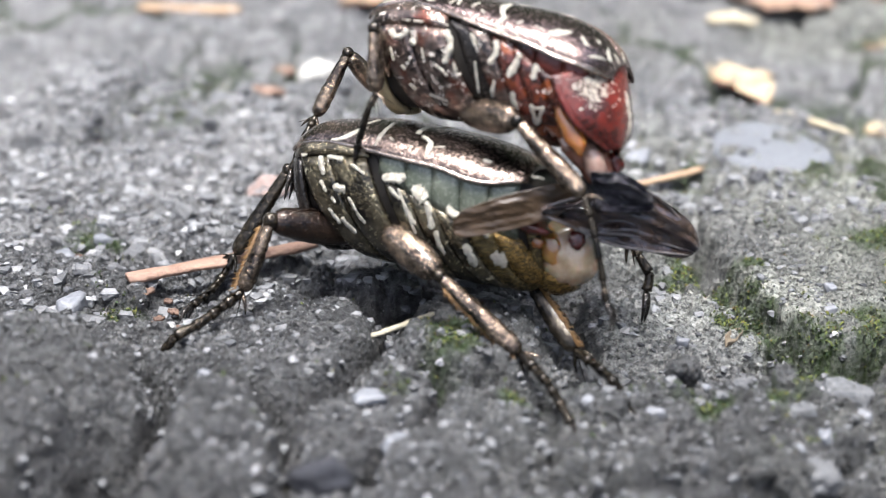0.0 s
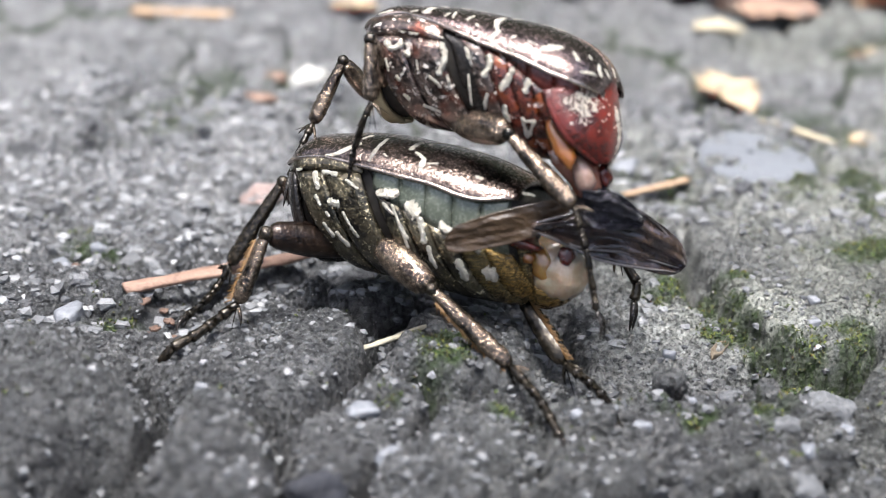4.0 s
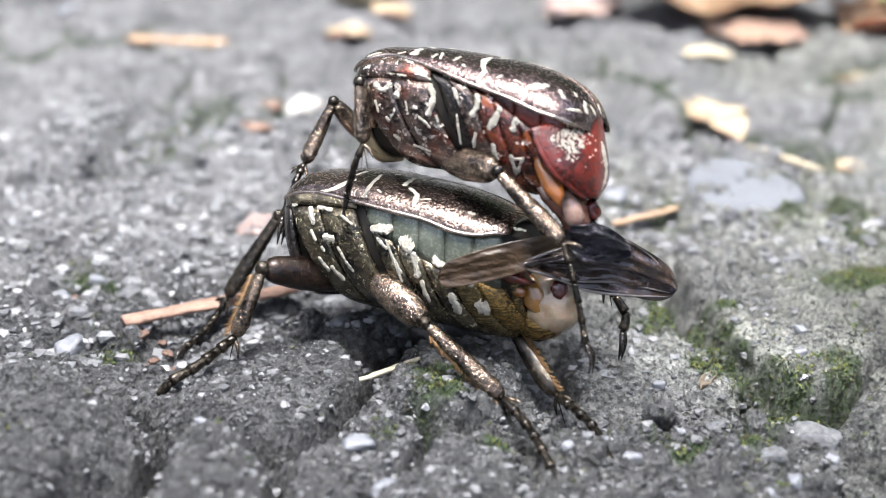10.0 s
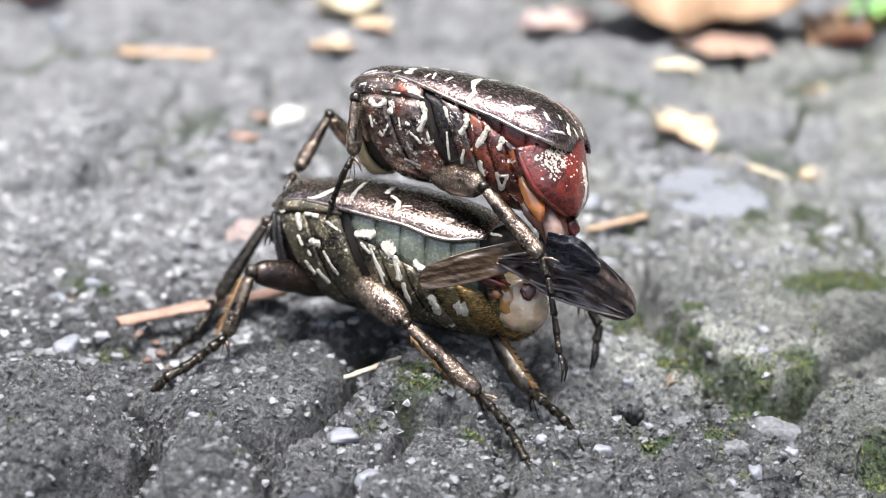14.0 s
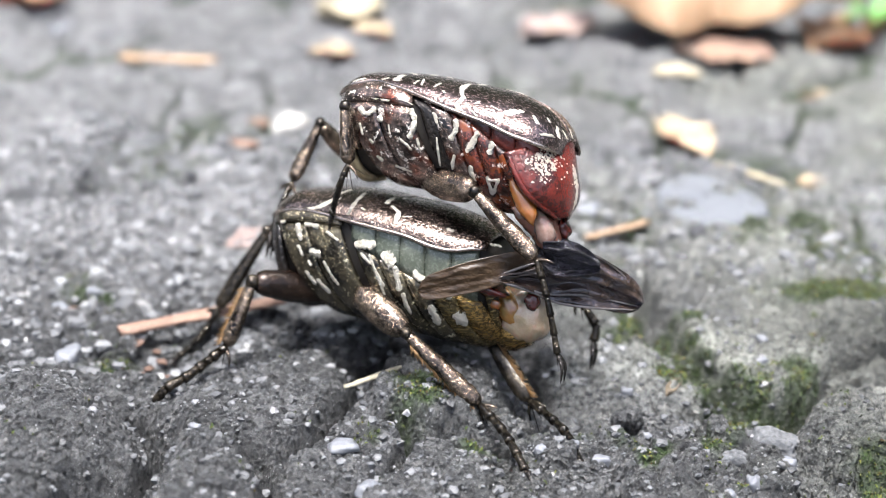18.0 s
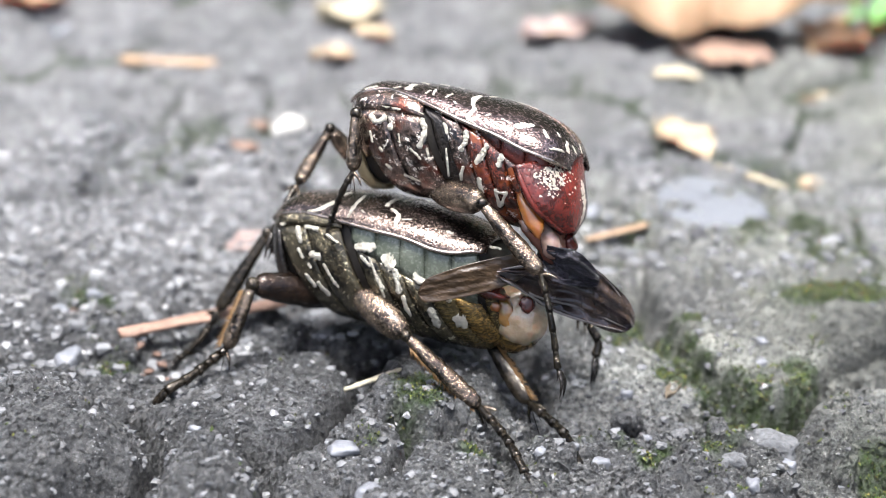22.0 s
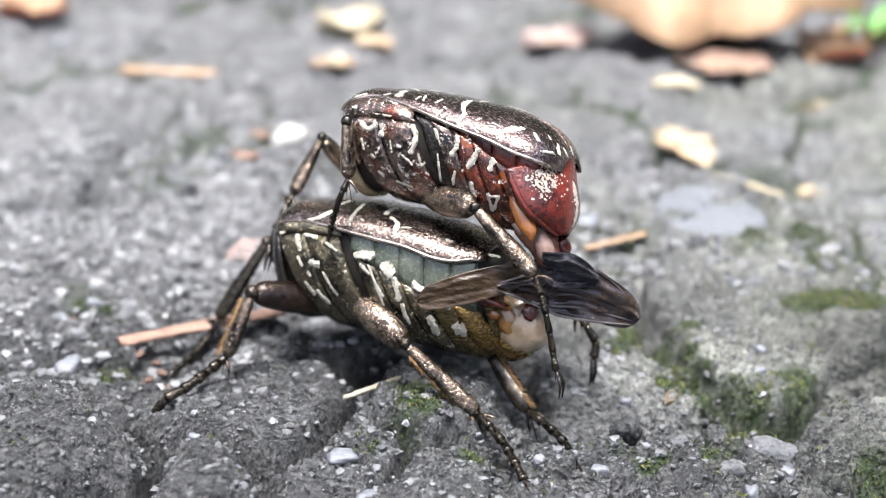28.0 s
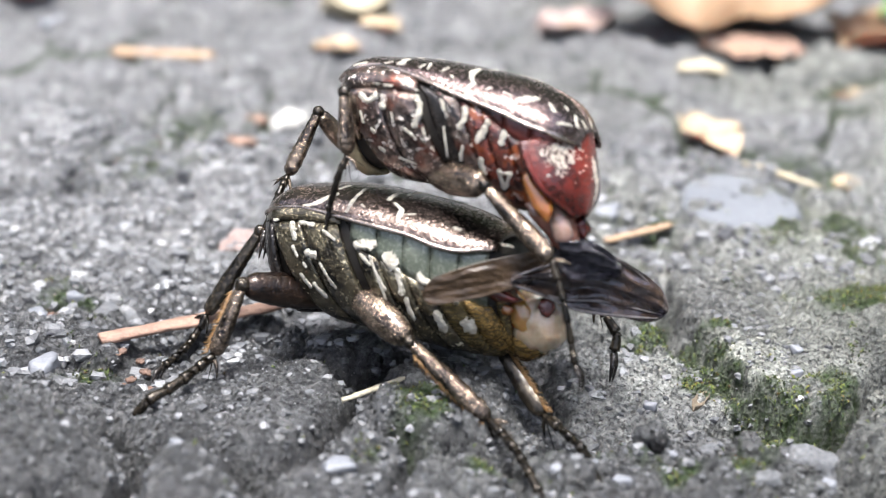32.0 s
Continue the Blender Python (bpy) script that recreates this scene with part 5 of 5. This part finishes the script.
thing("flat_stone", slab([(1.29, 2.22), (1.30, 2.52), (1.55, 2.78), (1.78, 2.72), (2.02, 2.36), (2.02, 2.16), (1.80, 1.94), (1.52, 1.80), (1.38, 1.92)], high(1.65, 2.3) + 0.03, 0.12), BLUE_STONE, "smooth flat blue-grey stone set in the asphalt", "stone")
thing("leaf_scrap", dead_leaf(-0.95, 5.75, 0.55, 0.45, 20, 0.12, 0.03, 8), PALE, "pale cream dry leaf scrap", "leaf")
thing("leaf_scrap", dead_leaf(-0.75, 5.30, 0.34, 0.24, -30, 0.05, 0.02, 9), YELLOW, "small yellowish leaf scrap", "leaf")
thing("leaf_scrap", dead_leaf(-1.03, 4.88, 0.34, 0.2, 5, 0.05, 0.02, 10), YELLOW, "small tan leaf scrap", "leaf")
thing("wood_splinter", splinter((-2.62, 4.66), (-1.88, 4.50), 0.14, 0.03, 0.0, 11), STRAWY, "pale tan wood splinter on the asphalt", "splinter")
thing("quartz_chip", pebble(-3.16, 5.2, 0.11, 0.6, 12), QUARTZ, "pale round stone chip", "stone")
thing("leaf_scrap", dead_leaf(-3.5, 5.6, 0.55, 0.4, 12, 0.1, 0.02, 13), DRY_LEAF, "tan leaf scrap lying on asphalt", "leaf")
leaf_with_rib(0.72, 5.45, 0.6, 0.4, 20, 0.08, 0.02, 14, PINKISH, "rusty flat dead leaf")
leaf_with_rib(2.0, 5.05, 0.75, 0.5, -8, 0.06, 0.01, 15, RED_LEAF, "rusty crumbled dead leaf")
thing("leaf_scrap", dead_leaf(1.62, 5.25, 0.22, 0.2, 70, 0.05, 0.1, 16, 0.4), PALE, "pale yellow leaf scrap", "leaf")
thing("leaf_scrap", dead_leaf(1.60, 4.58, 0.36, 0.2, 0, 0.04, 0.01, 17), PALE, "pale leaf scrap lying on asphalt", "leaf")
thing("leaf_scrap", dead_leaf(2.66, 4.7, 0.42, 0.16, 15, 0.04, 0.01, 18), YELLOW, "tan leaf scrap lying on asphalt", "leaf")
leaf_with_rib(2.95, 5.7, 0.7, 0.5, 50, 0.15, 0.05, 19, DRY_LEAF, "crumpled tan dead leaf")
thing("leaf_scrap", dead_leaf(-1.42, 3.3, 0.14, 0.12, 15, 0.03, 0.01, 20), RED_LEAF, "small rusty leaf scrap", "leaf")
thing("leaf_scrap", dead_leaf(-1.46, 2.8, 0.2, 0.1, 0, 0.03, 0.01, 21), RED_LEAF, "small rusty leaf scrap", "leaf")
thing("leaf_scrap", dead_leaf(2.38, 2.85, 0.18, 0.14, 30, 0.04, 0.01, 22), YELLOW, "small orange leaf scrap", "leaf")
thing("leaf_scrap", dead_leaf(-1.22, 1.45, 0.40, 0.2, 35, 0.05, -0.01, 23), PINKISH, "pinkish curled leaf scrap", "leaf")
thing("twig", tube([scatter_on(1.72, 2.95, 0.03), scatter_on(1.95, 2.75, 0.04), scatter_on(2.2, 2.62, 0.02)], [0.015, 0.022, 0.012], 8, 1, True, 5, 0.1), PALE, "thin pale twig lying on the asphalt", "twig")
thing("twig", tube([scatter_on(2.08, -0.22, 0.05), scatter_on(2.23, -0.15, 0.07), scatter_on(2.44, -0.11, 0.05)], [0.010, 0.014, 0.010], 8, 1, True, 5, 0.1), STRAWY, "thin pale twig lying over the moss", "twig")
# Two flat scraps stand in for bare brown soil in the hollow.
thing("leaf_scrap", dead_leaf(1.19, -0.40, 0.18, 0.07, 62, 0.03, -0.010, 91), SOIL_TAN, "tan scrap in place of bare soil in a mossy hollow", "leaf")
thing("leaf_scrap", dead_leaf(1.46, -0.44, 0.20, 0.08, -12, 0.03, -0.014, 92), SOIL_TAN, "brown scrap in place of bare soil in a mossy hollow", "leaf")
for k, (x, y, r, flat) in enumerate([(-1.18, -1.50, 0.035, 0.9), (-0.49, -1.33, 0.09, 0.4), (-0.34, -1.70, 0.075, 0.7), 
                                     (1.72, 0.16, 0.045, 0.8), (-1.88, -0.84, 0.06, 0.8),
                                     (0.92, 1.28, 0.08, 0.6), (0.84, 2.02, 0.12, 0.6), 
                                     (-2.2, 0.30, 0.08, 0.7), (-2.05, 0.55, 0.06, 0.8), (-0.2, 1.9, 0.08, 0.6)]):
    thing("quartz_chip", pebble(x, y, r * 0.85, flat * 0.8, 30 + k), QUARTZ, "white quartz chip bedded in the asphalt", "stone", "quartz chips")
for k, (x, y, r) in enumerate([(1.12, -0.78, 0.075), (0.94, -0.47, 0.050), (1.92, -0.47, 0.045), (1.86, -0.63, 0.045), (1.01, -1.00, 0.040), (0.77, -1.27, 0.075), (0.48, -1.26, 0.060), (1.49, -1.44, 0.075), (1.69, -1.19, 0.060), (0.77, -1.95, 0.060), (1.37, -2.02, 0.080), (1.40, -1.82, 0.060), (1.70, -1.48, 0.050), (1.68, -0.13, 0.060), (0.64, -1.18, 0.040), (1.37, -1.52, 0.050)]):
    thing("quartz_chip", pebble(x, y, r * 0.66, 0.7, 110 + k, 0.40), QUARTZ, "white quartz chip among the rubble", "stone", "quartz chips")
for k, (x, y, r, tall) in enumerate([(1.65, -0.94, 0.16, 0.75), (1.47, -0.80, 0.10, 1.0), (1.44, -1.64, 0.15, 0.7), (1.43, -1.19, 0.09, 1.1), (1.19, -0.91, 0.07, 0.9), (1.29, -0.84, 0.06, 0.9)]):
    thing("grey_stone", blob((x, y, high(x, y) - 0.02), (r * 0.8, r * 0.6, r * tall * 0.62), (0, 8, k * 53 % 180), 0.3, 140 + k, 24, 34, 0.75), LUMP, "rough grey stone set in the broken ledge", "stone", "ledge stones")
for k, (x, y, long, turn) in enumerate([(-1.69, -0.16, 0.10, 20), (-1.60, -0.30, 0.08, 70), (-1.55, -0.19, 0.07, -20), (-1.62, -0.41, 0.06, 10), (-1.49, -0.36, 0.07, 45), (-1.59, -0.10, 0.05, 0), (1.42, -0.80, 0.09, 25), (1.50, -0.83, 0.07, -30), (1.37, -0.84, 0.06, 60), (-2.16, 0.38, 0.11, 10)]):
    thing("leaf_crumb", dead_leaf(x, y, long * 0.9, long * 0.55, turn, 0.01, 0.012, 70 + k), RUST, "rusty brown leaf crumb in a hollow", "leaf", "rusty crumbs")
thing("leaf_scrap", dead_leaf(0.96, 1.35, 0.24, 0.20, -20, 0.04, 0.004, 81), PALE, "pale cream leaf scrap on the asphalt", "leaf")
thing("quartz_chip", pebble(-2.03, -0.30, 0.09, 0.6, 82), QUARTZ, "pale grey stone chip beside the asphalt hump", "stone", "quartz chips")
thing("black_stone", blob((-0.62, -1.98, high(-0.62, -1.98) + 0.05), (0.13, 0.09, 0.09), (0, 6, 20), 0.5, 50, 14, 18), DARK_STONE, "small black stone in a hollow", "stone")


def grass_tuft(x, y):
    """A low green plant with a few broad leaves."""
    root = new("plant")
    root.location = Vector(scatter_on(x, y)) * CM
    tagged(root, "small bright green plant beside dead leaves", "plant")
    rng = np.random.RandomState(4)
    for k in range(9):
        a = rng.uniform(0, 6.28)
        long, wide = rng.uniform(0.35, 0.7), rng.uniform(0.14, 0.24)
        s, t = np.meshgrid(np.linspace(0, 1, 10), np.linspace(-1, 1, 6), indexing="ij")
        w = wide * np.sin(np.pi * np.clip(s, 0.03, 0.98)) ** 0.8 / 2
        out = s * long
        z = 0.55 * long * np.sin(s * 2.2) + 0.1 * t ** 2 * wide
        g = np.stack([out * math.cos(a) - t * w * math.sin(a), out * math.sin(a) + t * w * math.cos(a), z], -1)
        part("leaf", grid_shell(g, g - np.array([0, 0, 0.012])), GREEN, root)


grass_tuft(3.35, 6.1)
grass_tuft(3.75, 6.6)

# Loose grit and grains standing out of the asphalt, as one mass.
m, n, l, p = material("mixed_grit")
geo = n.new("ShaderNodeNewGeometry")
tint = ramp(n, l, geo.outputs["Random Per Island"], (0.0, (0.05, 0.052, 0.057)), (0.5, (0.10, 0.104, 0.112)), (0.95, (0.17, 0.175, 0.185)), (0.997, (0.30, 0.30, 0.32)))
l.new(mix(n, l, 0.6, tint, ramp(n, l, noise_of(n, l, 40, 4), (0.3, 0.25), (0.7, 1.0)), "MULTIPLY"), p.inputs["Base Color"])
p.inputs["Roughness"].default_value = 0.5
bump(n, l, p, noise_of(n, l, 50, 4), 0.5, 0.0002)
GRIT = m
rng = np.random.RandomState(11)
N = 17000
gxs, gys = rng.uniform(-2.6, 2.7, N), -2.6 + 5.8 * rng.rand(N) ** 1.3
thick_in = rough_noise(gxs, gys, 1.4, 91, 3) + 0.35 * (gys < -0.7) + 0.15
keep = thick_in > rng.uniform(-0.2, 0.6, N)
gxs, gys = gxs[keep], gys[keep]
grit_at, gmoss = surface(gxs, gys)
sizes = (0.004 + 0.015 * rng.rand(len(gxs)) ** 4) * (1 + 0.9 * np.clip(gys / 1.5, 0, 1))
unit = np.array([(-1, -1, -1), (1, -1, -1), (1, 1, -1), (-1, 1, -1), (-1, -1, 1), (1, -1, 1), (1, 1, 1), (-1, 1, 1),
                 (0, 0, 1.5), (0, 0, -1.4), (1.5, 0, 0), (-1.5, 0, 0), (0, 1.5, 0), (0, -1.5, 0)], float)
quad = [(0, 1, 13), (1, 5, 13), (5, 4, 13), (4, 0, 13), (1, 2, 10), (2, 6, 10), (6, 5, 10), (5, 1, 10), (2, 3, 12), (3, 7, 12), (7, 6, 12), (6, 2, 12),
        (3, 0, 11), (0, 4, 11), (4, 7, 11), (7, 3, 11), (4, 5, 8), (5, 6, 8), (6, 7, 8), (7, 4, 8), (1, 0, 9), (2, 1, 9), (3, 2, 9), (0, 3, 9)]
jit = unit[None] * (1 + 0.45 * rng.uniform(-1, 1, (len(gxs), 14, 3)))
ang = rng.uniform(0, 6.28, len(gxs))
c, s = np.cos(ang)[:, None], np.sin(ang)[:, None]
jx, jy = jit[..., 0] * c - jit[..., 1] * s, jit[..., 0] * s + jit[..., 1] * c
vs = grit_at[:, None, :] + np.stack([jx, jy * 0.9, jit[..., 2] * 0.7 - 0.3], -1) * sizes[:, None, None]
fs = (np.array(quad)[None] + 14 * np.arange(len(gxs))[:, None, None]).reshape(-1, 3)
thing("grit", (vs.reshape(-1, 3), fs.tolist()), GRIT, "grey and white grit grains bedded in the asphalt", "grit", "", "stuff", False)

# Pale and dark pebbles of the worn surface further back, as one mass.
m, n, l, p = material("mixed_pebbles")
geo = n.new("ShaderNodeNewGeometry")
tint = ramp(n, l, geo.outputs["Random Per Island"], (0.0, (0.06, 0.062, 0.067)), (0.45, (0.14, 0.144, 0.154)), (0.9, (0.23, 0.235, 0.245)), (1.0, (0.36, 0.36, 0.365)))
l.new(mix(n, l, 0.6, tint, ramp(n, l, noise_of(n, l, 30, 4), (0.3, 0.4), (0.7, 1.0)), "MULTIPLY"), p.inputs["Base Color"])
p.inputs["Roughness"].default_value = 0.5
bump(n, l, p, noise_of(n, l, 40, 4), 0.5, 0.0003)
K = 3400
px, py = rng.uniform(-3.0, 3.0, K), -0.5 + 3.6 * rng.rand(K) ** 1.2
keep = ~((px > 0.95) & (py < 1.1)) & (rough_noise(px, py, 1.2, 191, 3) + 0.25 > rng.uniform(-0.2, 0.6, K)) & ~(np.hypot(px - 1.65, py - 2.3) < 0.45)
px, py = px[keep], py[keep]
sizes = 0.012 + 0.022 * rng.rand(len(px)) ** 2
jit = unit[None] * (1 + 0.4 * rng.uniform(-1, 1, (len(px), 14, 3)))
vs = surface(px, py)[0][:, None, :] + (jit * np.array([1, 0.9, 0.6]) - np.array([0, 0, 0.25])) * sizes[:, None, None]
fs = (np.array(quad)[None] + 14 * np.arange(len(px))[:, None, None]).reshape(-1, 3)
thing("pebbles", (vs.reshape(-1, 3), fs.tolist()), m, "light and dark pebbles worn out of the asphalt", "pebbles", "", "stuff", False)

# Larger stone chips set in the asphalt, each a piece of the ground.
m, n, l, p = material("stone_chip")
info = n.new("ShaderNodeObjectInfo")
tint = ramp(n, l, info.outputs["Random"], (0.0, (0.09, 0.092, 0.10)), (0.45, (0.19, 0.195, 0.205)), (0.8, (0.25, 0.255, 0.265)), (1.0, (0.38, 0.38, 0.38)))
l.new(mix(n, l, 0.7, tint, ramp(n, l, noise_of(n, l, 30, 4), (0.3, 0.45), (0.7, 1.0)), "MULTIPLY"), p.inputs["Base Color"])
p.inputs["Roughness"].default_value = 0.45
bump(n, l, p, noise_of(n, l, 35, 4), 0.6, 0.0003)
chip_shapes = [link_mesh("stone_chip", np.array(blob((0, 0, 0), (1, 0.8, 0.6), (0, 0, 0), 0.5, 200 + k, 6, 8, 0.7)[0]) * CM, blob((0, 0, 0), (1, 1, 1), (0, 0, 0), 0, 0, 6, 8)[1], m, False) for k in range(12)]
rng = np.random.RandomState(23)
cx, cy = rng.uniform(-2.5, 2.5, 900), -1.7 + 5.2 * rng.rand(900) ** 1.1
back = np.clip((cy + 0.4) / 0.8, 0, 1)
keep = (rng.rand(900) < 0.22 + 0.45 * back) & ~((np.abs(cx) < 0.9) & (np.abs(cy - 0.1) < 0.6)) & ~((cx > 1.0) & (cy > -0.6) & (cy < 0.9))
cx, cy, back = cx[keep][:290], cy[keep][:290], back[keep][:290]
chip_at = surface(cx, cy)[0]
for k in range(len(cx)):
    chip = new("stone_chip", chip_shapes[k % 12])
    size = (0.011 + 0.018 * rng.rand()) + back[k] * (0.008 + 0.035 * rng.rand() ** 2)
    chip.matrix_world = Matrix.LocRotScale(Vector(chip_at[k] + np.array([0, 0, -0.10 * size])) * CM, Euler(rng.uniform(-0.5, 0.5, 2).tolist() + [rng.uniform(0, 6.28)]), (size,) * 3)
    chip.parent = ground

# Moss: short leafy strands in the cracks.
m, n, l, p = material("moss_green")
geo = n.new("ShaderNodeNewGeometry")
l.new(ramp(n, l, geo.outputs["Random Per Island"], (0.0, (0.010, 0.015, 0.004)), (0.6, (0.032, 0.048, 0.008)), (1.0, (0.10, 0.12, 0.022))), p.inputs["Base Color"])
p.inputs["Roughness"].default_value = 0.7
p.inputs["Subsurface Weight"].default_value = 0.15
p.inputs["Subsurface Scale"].default_value = 0.0005
MOSS = m
N = 150000
mx, my = rng.uniform(-2.6, 3.0, N), rng.uniform(-1.8, 3.0, N)
mm = broad(mx, my)[1] + 0.5 * rough_noise(mx, my, 7.0, 99, 2)
keep = mm * 0.9 > rng.uniform(0.15, 1.0, N)
mx, my = mx[keep][:22000], my[keep][:22000]
root_at = surface(mx, my)[0]
K = len(mx)
a, lean = rng.uniform(0, 6.28, K), rng.uniform(0.5, 1.6, K)
tall, wide = rng.uniform(0.008, 0.020, K), rng.uniform(0.004, 0.009, K)
dx, dy = np.cos(a), np.sin(a)
base = root_at - np.array([0, 0, 0.004])
acr = np.stack([-dy, dx, 0 * dx], -1) * wide[:, None]
mid = base + np.stack([dx * lean * 0.4, dy * lean * 0.4, 0 * dx + 0.6], -1) * tall[:, None]
tip = base + np.stack([dx * lean, dy * lean, 0 * dx + 0.9], -1) * tall[:, None]
vs = np.stack([base - acr, base + acr, mid + acr * 0.9, mid - acr * 0.9, tip, mid + np.array([0, 0, 0.008])], 1).reshape(-1, 3)
fs = (np.array([(0, 1, 5), (1, 2, 5), (2, 4, 5), (4, 3, 5), (3, 0, 5)])[None] + 6 * np.arange(K)[:, None, None]).reshape(-1, 3)
thing("moss", (vs, fs.tolist()), MOSS, "green moss growing in the asphalt's cracks", "moss", "", "stuff", False)


# ---- what moves ----
# The upper beetle's thrusts: seconds, shift along the picture's right and up in centimetres, turn in degrees.
SHIFTS = [
    (0.0, 0.008, -0.020, -0.4), (0.5, -0.006, -0.033, -1.5), (1.0, 0.007, 0.017, -0.3), (1.5, -0.009, -0.008, -0.6), (2.0, 0.035, -0.048, -0.2),
    (2.5, 0.059, -0.042, 2.1), (4.5, 0.002, 0.011, 0.1), (5.0, 0.046, -0.002, 0.8), (5.5, 0.102, -0.005, 1.7), (6.0, 0.030, 0.051, 1.2),
    (6.5, -0.011, -0.014, -1.2), (7.0, -0.010, -0.037, -1.4), (7.5, -0.006, -0.020, -1.0), (8.0, 0.083, -0.046, 0.9), (8.5, 0.072, -0.075, 1.2),
    (9.0, -0.013, -0.032, -1.6), (9.5, -0.010, -0.011, -1.1), (10.0, -0.007, 0.002, -0.9), (10.5, 0.021, -0.027, -0.6), (11.0, 0.079, -0.049, 1.0),
    (11.5, 0.018, -0.017, 0.1), (12.0, -0.004, 0.003, -1.1), (12.5, -0.006, 0.007, -1.0), (13.0, -0.001, -0.003, -0.5), (13.5, 0.073, -0.045, 1.3),
    (14.0, 0.045, -0.032, 1.1), (14.5, -0.001, -0.003, -1.2), (16.5, 0.076, -0.060, 2.0), (17.0, 0.011, -0.021, 0.5), (17.5, -0.003, -0.008, -0.6),
    (18.0, -0.004, -0.003, -0.4), (18.5, 0.008, -0.020, 0.1), (19.0, 0.077, -0.057, 2.1), (19.5, 0.029, -0.032, 1.3), (20.0, -0.005, -0.000, -0.2),
    (20.5, -0.005, -0.005, -0.3), (21.0, -0.007, -0.006, -0.2), (21.5, 0.090, -0.062, 2.8), (22.0, 0.046, -0.046, 1.7), (22.5, -0.001, -0.007, -0.2),
    (23.0, -0.000, -0.000, -0.0), (23.5, -0.001, 0.001, 0.2), (24.0, 0.045, -0.039, 0.8), (24.5, 0.066, -0.048, 2.3), (25.0, 0.018, -0.015, 1.2),
    (25.5, 0.000, 0.000, 0.0), (27.5, 0.056, -0.068, 1.5), (28.0, 0.008, -0.029, 0.3), (28.5, -0.006, -0.010, -0.5), (29.0, -0.009, -0.004, -0.4),
    (29.5, -0.011, -0.005, -0.1), (30.0, 0.064, -0.053, 1.8), (30.5, 0.016, -0.025, 0.7), (31.0, 0.000, -0.010, -0.1), (31.5, -0.000, -0.011, -0.3),
    (32.0, -0.000, 0.001, -0.1),
]
RIGHT, UPWARD, INTO = Vector((0.9986, 0.0284, 0.0445)), Vector((-0.0524, 0.4203, 0.9059)), Vector((-0.0070, 0.9069, -0.4212))
PIVOT = Vector((-0.003, -0.158, 1.357)) * CM


def turned(centre, angle, axis):
    return Matrix.Translation(centre) @ Matrix.Rotation(angle, 4, axis) @ Matrix.Translation(-centre)


def aimed(centre, point, goal):
    """A turn about centre that points at goal what pointed at point."""
    return Matrix.Translation(centre) @ (point - centre).rotation_difference(goal - centre).to_matrix().to_4x4() @ Matrix.Translation(-centre)


def motions():
    poses = [(t, r, u, Matrix.Translation((RIGHT * r + UPWARD * u) * CM) @ turned(PIVOT, radians(a), INTO) @ UP_POSE) for t, r, u, a in SHIFTS]
    walk(up_beetle, [(t, m) for t, r, u, m in poses])
    back = UP_POSE.inverted()
    # Feet that hold on stay where they are; the shins turn about their knees.
    for leg, knee, foot, side, rise in ((up_mid, (-0.577, -0.35, 1.552), (-0.631, -0.40, 0.985), 0.0, 0.0),
                                        (up_mid_far, (-0.751, 0.30, 1.199), (-0.974, 0.0, 0.69), 0.0, 0.0),
                                        (up_hind, (0.087, -0.60, 1.225), (0.536, -0.93, 0.522), 0.0, 1.3),
                                        (up_hind_far, (0.52, -0.10, 0.75), (0.754, -0.35, 0.30), -0.1, 0.6)):
        knee, foot = Vector(knee) * CM, Vector(foot) * CM
        rows = []
        for t, r, u, m in poses:
            goal = foot + (RIGHT * r * side + UPWARD * u * rise) * CM
            rows.append((t, aimed(back @ knee, back @ foot, m.inverted() @ goal)))
        for piece in ("tibia", "tarsus"):
            walk(leg[piece], rows)
    low_back = LOW_POSE.inverted()
    axis = low_back.to_3x3() @ INTO
    base = low_back @ (Vector((0.42, -0.60, 0.84)) * CM)
    walk(wing_far, [(t, turned(base, radians(230 * r), axis)) for t, r, u, m in poses])
    walk(tail_sac, [(t, Matrix.Translation(low_back.to_3x3() @ (RIGHT * -0.5 * r * CM))) for t, r, u, m in poses])


motions()
